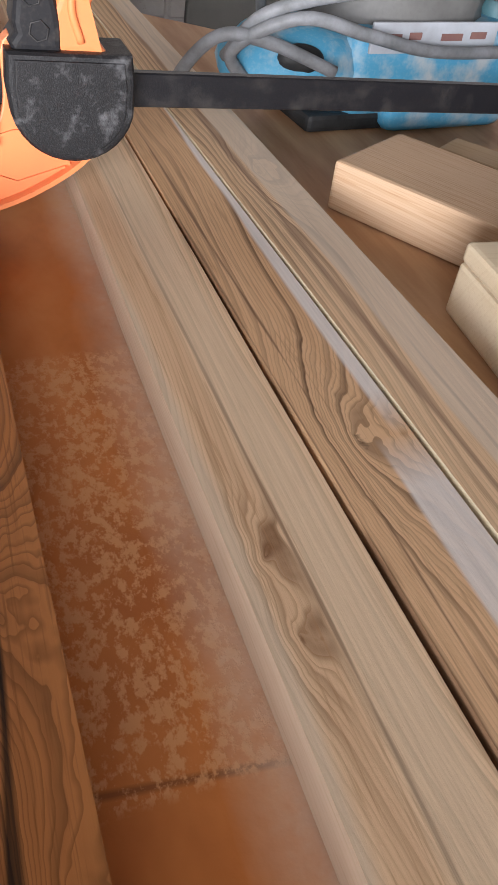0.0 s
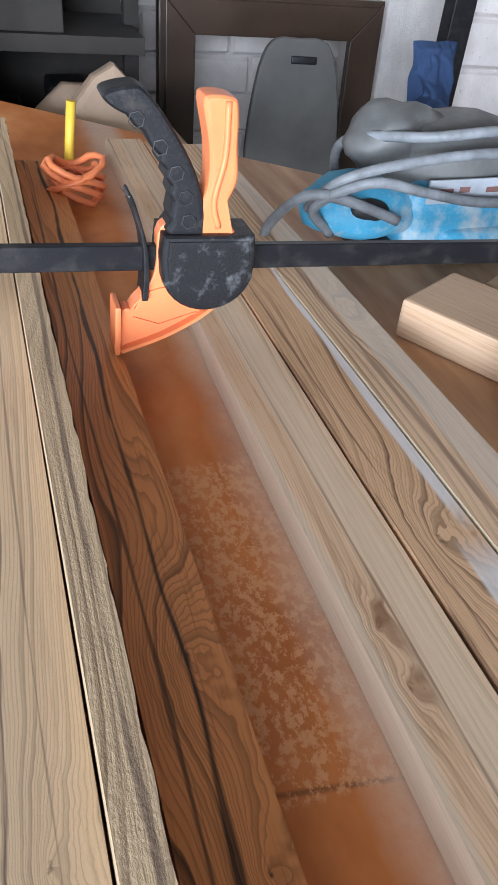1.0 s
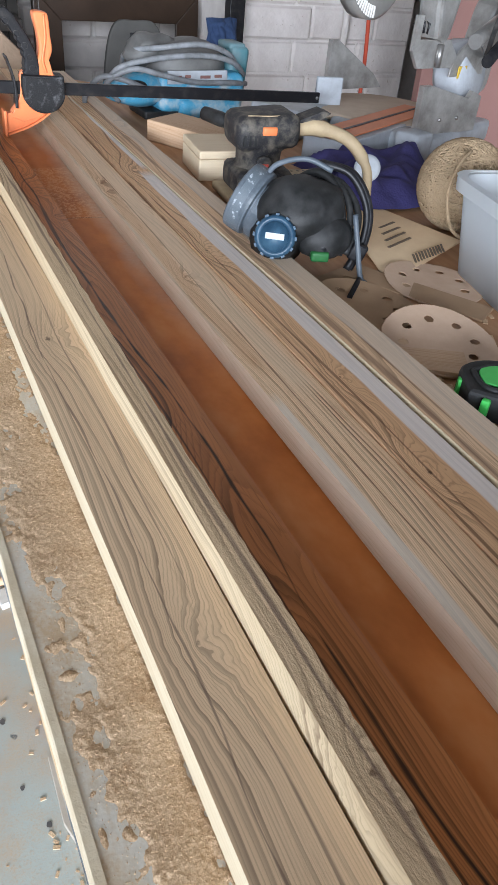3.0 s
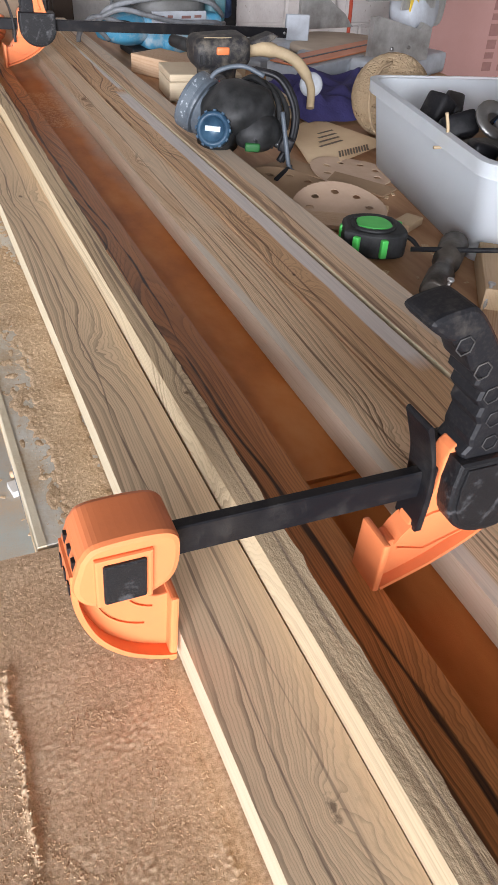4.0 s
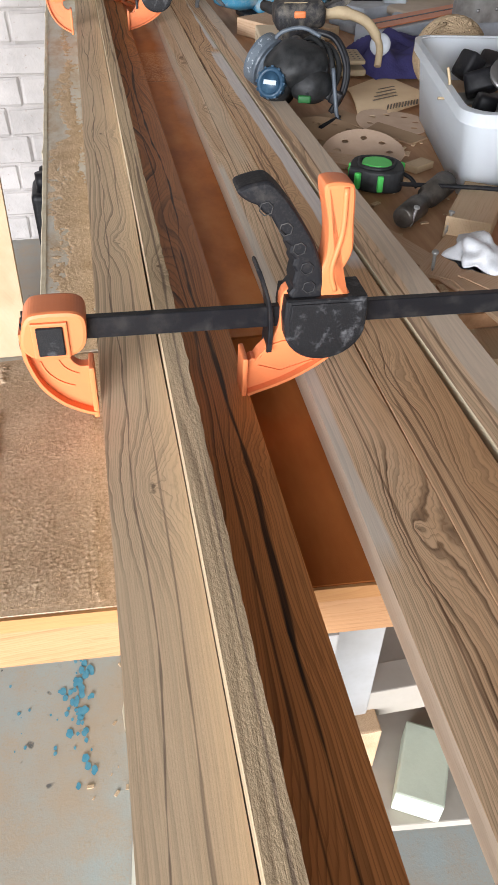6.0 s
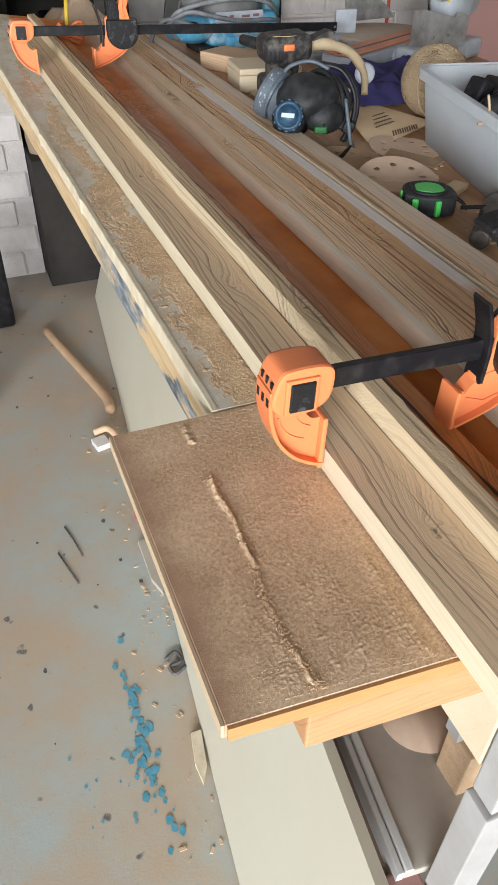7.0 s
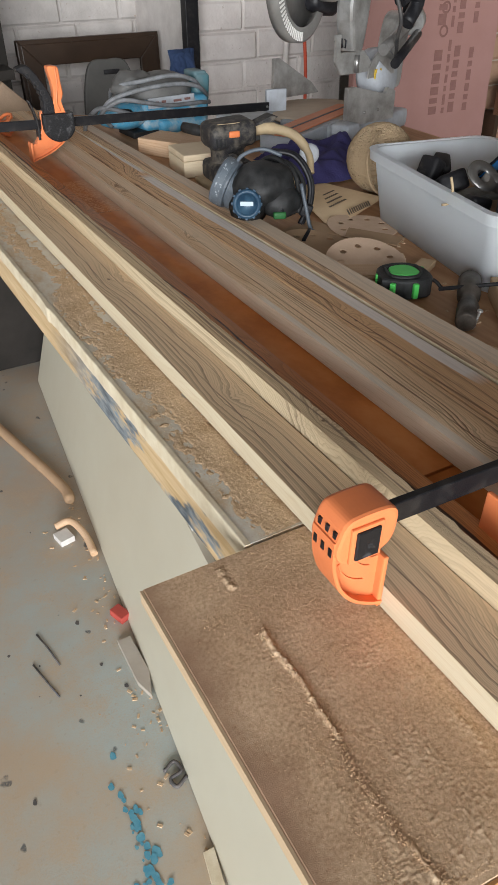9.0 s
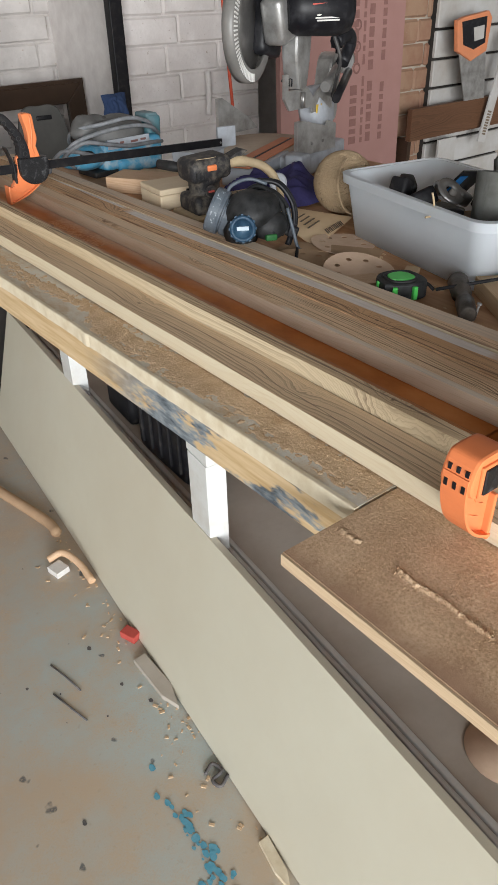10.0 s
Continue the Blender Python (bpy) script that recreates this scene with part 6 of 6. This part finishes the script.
# ---- things against the walls ----
fr = thing("picture_frame", "empty dark-stained wooden picture frame leaning on the wall", "picture frame", pose(0.425, 2.28, 0.0, -3, 0, 0))
FW, FH, FB = 0.56, 1.005, 0.075
for nm, outline in (("top_rail", [(0, FH), (FW, FH), (FW - FB, FH - FB), (FB, FH - FB)]), ("side_rail", [(0, 0), (0, FH - 0.0005), (FB, FH - FB - 0.0005), (FB, FB)]), ("side_rail", [(FW, 0), (FW - FB, FB), (FW - FB, FH - FB - 0.0005), (FW, FH - 0.0005)]), ("bottom_rail", [(0.0005, 0), (FB + 0.0005, FB), (FW - FB - 0.0005, FB), (FW - 0.0005, 0)])):
    rail = part(nm, prism(outline, 0.035, 0.004), w_frame, fr)
    inner = [(FW / 2 + (x - FW / 2) * 0.95, FH / 2 + (z - FH / 2) * 0.972) for x, z in outline]
    part("moulding", prism(inner, 0.010, 0.003, pose(0, -0.009, 0)), w_frame, rail)
ch = thing("folding_chair", "grey plastic folding chair with its back upright", "chair", pose(0.70, 2.06, -0.035, -6, 0, -4))
back = curve_outline([(-0.115, 0.56), (-0.11, 0.80), (-0.075, 0.965), (0.0, 0.985), (0.075, 0.965), (0.11, 0.80), (0.115, 0.56)], 6)
part("backrest", prism(back, 0.022, 0.006, None, seg=3), grey_pl, ch, "grey moulded backrest")
part("grip_slot", rounded(0.06, 0.006, 0.016, 0.003, 2, pose(0.01, -0.002, 0.935)), black_pl, ch)
part("seat", rounded(0.24, 0.24, 0.02, 0.008, 2, pose(0, -0.10, 0.50)), grey_pl, ch)
for px, py in ((-0.1, 0.03), (0.1, 0.03), (-0.1, -0.2), (0.1, -0.2)):
    part("leg", tube([(px, py, 0.5), (px * 1.05, py * 1.1, 0.0)], 0.011, 8), black_steel, ch)
solid("paper_sack", blob(0.20, 0.10, 0.30, pose(0, 0, 0.0), 0.16, 6, 3), sack_mat, "slumped brown paper sack standing behind the bench", "sack", pose(0.205, 1.90, 0.60, 0, 0, 0))
solid("sack_top", prism([(-0.17, 0.0), (0.19, 0.0), (0.16, 0.10), (0.035, 0.225), (0.0, 0.205)], 0.06, 0.012, pose(0.20, 1.74, 0.74, -8, 0, 0), seg=2), sack_mat, "folded brown paper sheet over a sack", "paper")
# Added dark box: fills the shaded area behind the bench with near-black.
solid("shade_box", box(0.004, 0.50, 1.80, 2.2, 0.0, 0.47, 0.004), shelf_shade_dark, "near-black box standing in for the shade behind the bench", "box")
solid("steel_post", box(0.925, 0.975, 1.93, 1.97, 0.0, 2.2, 0.003), black_steel, "black steel post beside the brick pier", "post")
cloth(-0.05, 0.05, -0.06, 0.06, 0, 0.04, 5, navy_cloth, "jacket", "navy blue cloth hanging from a black post", pose(0.893, 1.91, 0.93, 80, 0, 0))
solid("hose", tube(spline([(1.235, 1.72, 2.798), (1.237, 1.72, 2.2), (1.24, 1.71, 1.5), (1.255, 1.70, 1.15), (1.275, 1.70, 0.92), (1.27, 1.69, 0.80)], 8), 0.006, 8), red_cable, "thin red hose hanging down the brick wall", "hose")
solid("grey_conduit", tube(spline([(1.37, 1.99, 1.02), (1.372, 1.99, 0.95), (1.36, 1.98, 0.86)], 5), 0.012, 10), mortar_white, "painted conduit on the brick pier", "conduit")
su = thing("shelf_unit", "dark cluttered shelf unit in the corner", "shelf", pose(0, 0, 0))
part("side", box(0.005, 0.035, 2.05, 2.33, 0.5, 1.7), shelf_shade_dark, su)
part("post", box(0.325, 0.355, 2.20, 2.23, 0.0, 1.7), shelf_shade_dark, su)
part("back_panel", box(0.005, 0.34, 2.33, 2.36, 0, 1.7), shelf_shade_dark, su)
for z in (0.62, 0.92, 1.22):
    part("shelf", box(0.0352, 0.34, 2.06, 2.329, z, z + 0.03), shelf_shade_dark, su)
solid("dark_carton", box(0.03, 0.19, 2.08, 2.3, 0.95, 1.12, 0.003), shelf_shade_dark, "dark carton stored on the shelf unit", "box")
for k, (x, z, h) in enumerate(((0.20, 0.65, 0.2), (0.06, 0.65, 0.16))):
    solid("dark_tool_case", rounded(0.09, 0.12, h, 0.012, 2), black_pl, "black tool case stored on the shelf unit", "tool case", pose(x, 2.17, z))

fm = thing("foam_board", "dusky pink insulation foam board leaning on the wall", "foam board", pose(1.30, 1.425, 0.0, -1.5, 0, 0))
part("sheet", box(0.0, 0.62, 0.0, 0.025, 0.0, 2.0, 0.002), foam_pink, fm)
for col, (x, wdt) in enumerate(((0.34, 0.035), (0.40, 0.012), (0.43, 0.026), (0.50, 0.020))):
    z = 0.78
    while z < 1.5:
        h = (0.026, 0.018, 0.034)[(col + int(z * 50)) % 3]
        if not 0.985 < z < 1.03:
            part("print_bar", box(x, x + wdt, -0.0012, -0.0002, z, z + h), print_brown, fm)
        z += h + 0.010
for z in (1.03, 1.10, 1.17):
    part("print_mark", lathe([(0.012, 0), (0.019, 0), (0.019, 0.0006), (0.012, 0.0006), (0.012, 0)], 20, pose(0.37, -0.0002, z + 0.012, 90)), print_brown, fm)
solid("walnut_board", box(1.90, 2.50, 1.36, 1.385, 0.765, 0.885, 0.003), w_walnut, "dark walnut board fixed across the wall", "board")
solid("wood_strip", box(1.935, 1.955, 1.40, 1.47, 0.0, 0.765), w_frame, "dark upright batten under a board", "batten")
solid("white_card", box(2.06, 2.17, 1.34, 1.352, 0.66, 0.755, 0.002), slat_white, "blank white card hanging below a board", "card")
sl = tagged(link("wall_panel", box(2.09, 2.62, 1.452, 1.475, 0.0, 1.6), shelf_shade_dark), "white slatted wall panel", "wall panel", kind="structure")
for k in range(14):
    part("slat", box(2.09, 2.62, 1.434, 1.4515, 0.10 + 0.105 * k, 0.195 + 0.105 * k, 0.003, 1), slat_white, sl)
hs = thing("hand_saw", "steel hand saw with orange and black handle hung on the wall", "hand saw", pose(2.10, 1.33, 0.89))
part("saw_plate", prism([(0.075, 0.0), (0.205, 0.0), (0.175, 0.17), (0.0, 0.19)], 0.0025, 0, None), alu, hs)
grip = prism([(-0.035, 0.29), (0.005, 0.30), (0.15, 0.315), (0.175, 0.29), (0.165, 0.175), (0.075, 0.145), (-0.015, 0.185)], 0.022, 0.005, pose(0, -0.01, 0))
part("handle", grip, insert_orange, hs, "orange handle")
inner = part("handle_grip", prism([(-0.012, 0.285), (0.14, 0.298), (0.148, 0.205), (0.08, 0.185), (0.012, 0.205)], 0.026, 0.004, pose(0, -0.012, 0)), black_pl, hs)
part("handle_opening", prism([(0.06, 0.262), (0.125, 0.268), (0.13, 0.222), (0.075, 0.215)], 0.002, 0, pose(0, -0.0145, 0)), slat_white, inner)
lv = thing("spirit_rule", "white marked rule hanging on the wall", "rule", pose(2.30, 1.325, 0.72, 0, 14, 0))
part("rule_body", box(0.0, 0.05, 0.0, 0.008, 0.0, 0.42, 0.001), slat_white, lv)
for k in range(9):
    part("mark_bar", box(0.012, 0.036, -0.001, -0.0002, 0.03 + 0.011 * k, 0.037 + 0.011 * k), paper_print, lv)

# ---- beside and below the bench ----
bk = thing("crate", "dirty black plastic crate on the lower shelf", "crate", SKEW @ pose(0.235, 0.62, 0.353, 0, 0, 3))
part("crate_body", rounded(0.17, 0.24, 0.25, 0.02, 3), black_pl, bk)
part("crate_rim", rounded(0.19, 0.26, 0.025, 0.008, 2, pose(0, 0, 0.235)), black_pl, bk)
for k in range(5):
    part("crate_rib", box(-0.092, -0.084, -0.10 + 0.045 * k, -0.09 + 0.045 * k, 0.03, 0.235, 0.002, 1), black_dusty, bk)
bb = thing("tool_basket", "black basket of small tools on the lower shelf", "basket", SKEW @ pose(0.24, 0.90, 0.353))
part("basket_body", rounded(0.16, 0.16, 0.20, 0.015, 2), black_dusty, bb)
for k in range(4):
    part("tool_handle", tube([(-0.05 + 0.03 * k, -0.03, 0.19), (-0.06 + 0.035 * k, -0.05, 0.27)], 0.012, 8), (red_pl, teal_pl, black_pl, tool_grey)[k], bb)
solid("pale_block", box(-0.030, 0.030, -0.050, 0.050, 0, 0.045, 0.003), speckled("pale_green", (0.62, 0.68, 0.55), (0.55, 0.60, 0.48), 18, 0.7), "pale green wooden block on the lower shelf", "wood block", pose(0.330, -0.525, 0.3525, 0, 0, -28))
solid("rag", blob(0.035, 0.055, 0.030, pose(0, 0, 0.026), 0.5, 3, 4, 0.0), speckled("rag_dark", (0.02, 0.02, 0.022), (0.10, 0.10, 0.10), 160, 0.9, bump=0.4), "crumpled dark checked rag on the lower shelf", "rag", pose(0.415, -0.555, 0.3525, 0, 0, -20))
solid("sanding_disc", lathe([(0, 0), (0.062, 0), (0.062, 0.0012), (0, 0.0012)], 36), sand_disc_mat, "pale sanding disc lying on the lower shelf", "sanding disc", pose(0.212, -0.380, 0.3535), "sanding discs")
bu = thing("bucket", "yellow plastic bucket on the floor behind the panel", "bucket", pose(0.17, 2.45, 0.0))
part("pail", lathe([(0.0, 0.0), (0.115, 0.0), (0.135, 0.30), (0.142, 0.30), (0.142, 0.315), (0.128, 0.315), (0.11, 0.01), (0, 0.01)], 28), yellow_pl, bu)
part("bail", tube(spline([(-0.14, 0, 0.29), (-0.08, -0.10, 0.24), (0.08, -0.10, 0.24), (0.14, 0, 0.29)], 6), 0.003, 6), steel, bu)
jc = thing("jerry_can", "black plastic can standing by the brick pier", "can", pose(-0.205, 1.62, 0.0))
part("can_body", rounded(0.085, 0.16, 0.33, 0.02, 3), black_pl, jc)
part("can_cap", lathe([(0, 0.06), (0.02, 0.06), (0.022, 0.0), (0, 0)], 14, pose(0, -0.04, 0.33)), black_pl, jc)
part("can_handle", tube(spline([(0, -0.01, 0.325), (0, 0.01, 0.37), (0, 0.05, 0.37), (0, 0.065, 0.325)], 5), 0.010, 8), black_pl, jc)
solid("leaning_plank", box(-0.05, 0.05, -0.012, 0.012, 0, 1.5, 0.002), w_pine, "pine plank leaning upright beside the bench", "plank", pose(-0.335, 1.10, 0.0, -14, 0, 0))
solid("curved_offcut", tube(spline([(-0.075, 1.47, 0.012), (-0.05, 1.36, 0.012), (0.0, 1.15, 0.012), (0.032, 1.0, 0.012), (0.03, 0.93, 0.012)], 6), [0.008] + [0.016] * 23 + [0.008], 8), cardboard, "long curved brown wood offcut on the floor", "offcut")
solid("curved_offcut", tube(spline([(-0.04, 0.84, 0.02), (0.0, 0.83, 0.03), (0.02, 0.77, 0.02), (0.02, 0.70, 0.008)], 6), 0.010, 8), w_block, "short curved wood offcut on the floor", "offcut")
solid("white_block", box(-0.02, 0.02, -0.022, 0.022, 0, 0.018, 0.001), white_cord, "small white block on the floor", "block", pose(-0.030, 0.80, 0, 0, 0, 12))
solid("red_block", box(-0.014, 0.014, -0.022, 0.022, 0, 0.02, 0.002), red_pl, "small red plastic piece on the floor", "plastic piece", pose(0.006, 0.475, 0, 0, 0, 20))
solid("stake", prism([(-0.029, 0.40), (0.002, 0.40), (0.004, 0.29), (-0.016, 0.228), (-0.030, 0.275)], 0.014, 0.001, pose(0, 0, 0.014, -90)), shelf_mat, "short pointed pine stake on the floor", "stake")
solid("stake", prism([(-0.061, -0.11), (-0.040, -0.11), (-0.052, -0.18), (-0.069, -0.21), (-0.072, -0.17)], 0.010, 0.001, pose(0, 0, 0.010, -90)), ply_edge, "pale split lath on the floor by the panel", "stake")


def stain(name, x, y, sx, sy, n, seed, mat, label, size):
    """A scatter of thin dried drops on the floor."""
    rnd = random.Random(seed)
    bm = bmesh.new()
    for k in range(n):
        cx, cy, r = x + rnd.gauss(0, sx), y + rnd.gauss(0, sy), size * rnd.uniform(0.25, 1.0)
        pts = [(cx + r * (1 + 0.45 * noise.noise((math.cos(a) * 1.5, math.sin(a) * 1.5, k))) * math.cos(a), cy + 1.4 * r * (1 + 0.45 * noise.noise((math.sin(a) * 1.5, math.cos(a), k + 9))) * math.sin(a)) for a in (2 * math.pi * i / 14 for i in range(14))]
        bm.faces.new([bm.verts.new((px, py, 0.0012 + 0.00002 * k)) for px, py in pts])
    return solid(name, bm, mat, label, "stain", kind="stuff")


stain("paint_drops", -0.150, -0.10, 0.012, 0.085, 70, 1, blue_paint, "blue paint drops dried on the floor", 0.0075)
stain("paint_drops", -0.24, -0.16, 0.03, 0.06, 14, 2, blue_paint, "grey-blue paint drops dried on the floor", 0.004)
stain("oil_spots", -0.19, 0.45, 0.09, 0.28, 14, 5, tar, "dark spots dried on the floor", 0.005)
for x, y, a in ((-0.185, 0.52, 0), (-0.215, 0.44, 0.05)):
    solid("mark", tube([(x, y, 0.001), (x + 0.012, y - 0.05, 0.001), (x + 0.022 + a * 0.1, y - 0.11, 0.001)], 0.0022, 5), tar, "thin dark scratch mark on the floor", "mark", kind="stuff")
solid("cord_scrap", tube(spline([(-0.06, 0.065, 0.004), (-0.035, 0.075, 0.004), (-0.03, 0.05, 0.005), (-0.055, 0.045, 0.004), (-0.05, 0.025, 0.004), (-0.025, 0.035, 0.005)], 6), 0.004, 6), tar, "twisted scrap of black cord on the floor", "cord")
rnd = random.Random(12)
bm = bmesh.new()
for k in range(110):
    t = rnd.random()
    x, y = -0.045 + 0.09 * t - abs(rnd.gauss(0, 0.045)), -0.35 + 1.3 * t
    s = rnd.uniform(0.0008, 0.003)
    box(-s, s, -s * 2, s * 2, 0, s * 0.7, 0, 1, bm, pose(x, y, 0.0, 0, 0, rnd.uniform(0, 180)))
solid("wood_chips", bm, sawdust_pale, "wood chips and dust along the panel foot", "wood chips", kind="stuff")
bm = bmesh.new()
for k in range(60):
    x, y, s = rnd.uniform(0.34, 0.52), rnd.uniform(-0.27, 0.36), rnd.uniform(0.001, 0.004)
    box(-s, s, -s * 2, s * 2, 0, s * 0.6, 0, 1, bm, pose(x, y, T, 0, 0, rnd.uniform(0, 180)))
solid("wood_chips", bm, sawdust_pale, "wood chips scattered among the tools", "wood chips", kind="stuff")

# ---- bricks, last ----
bricks(wall_n, 0.0, 1.3, 2.63, 0.22, 1.62, 0.25, 0.10, brick_white_shaded, 2)
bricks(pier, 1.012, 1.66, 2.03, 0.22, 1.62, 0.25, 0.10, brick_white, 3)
bricks(pier_w, -1.0, 0.0, 1.93, 0.0, 1.5, 0.25, 0.10, brick_white_shaded, 5)
bricks(wall_e, 1.86, 2.2, 1.48, 0.08, 1.52, 0.21, 0.085, brick_red, 7)
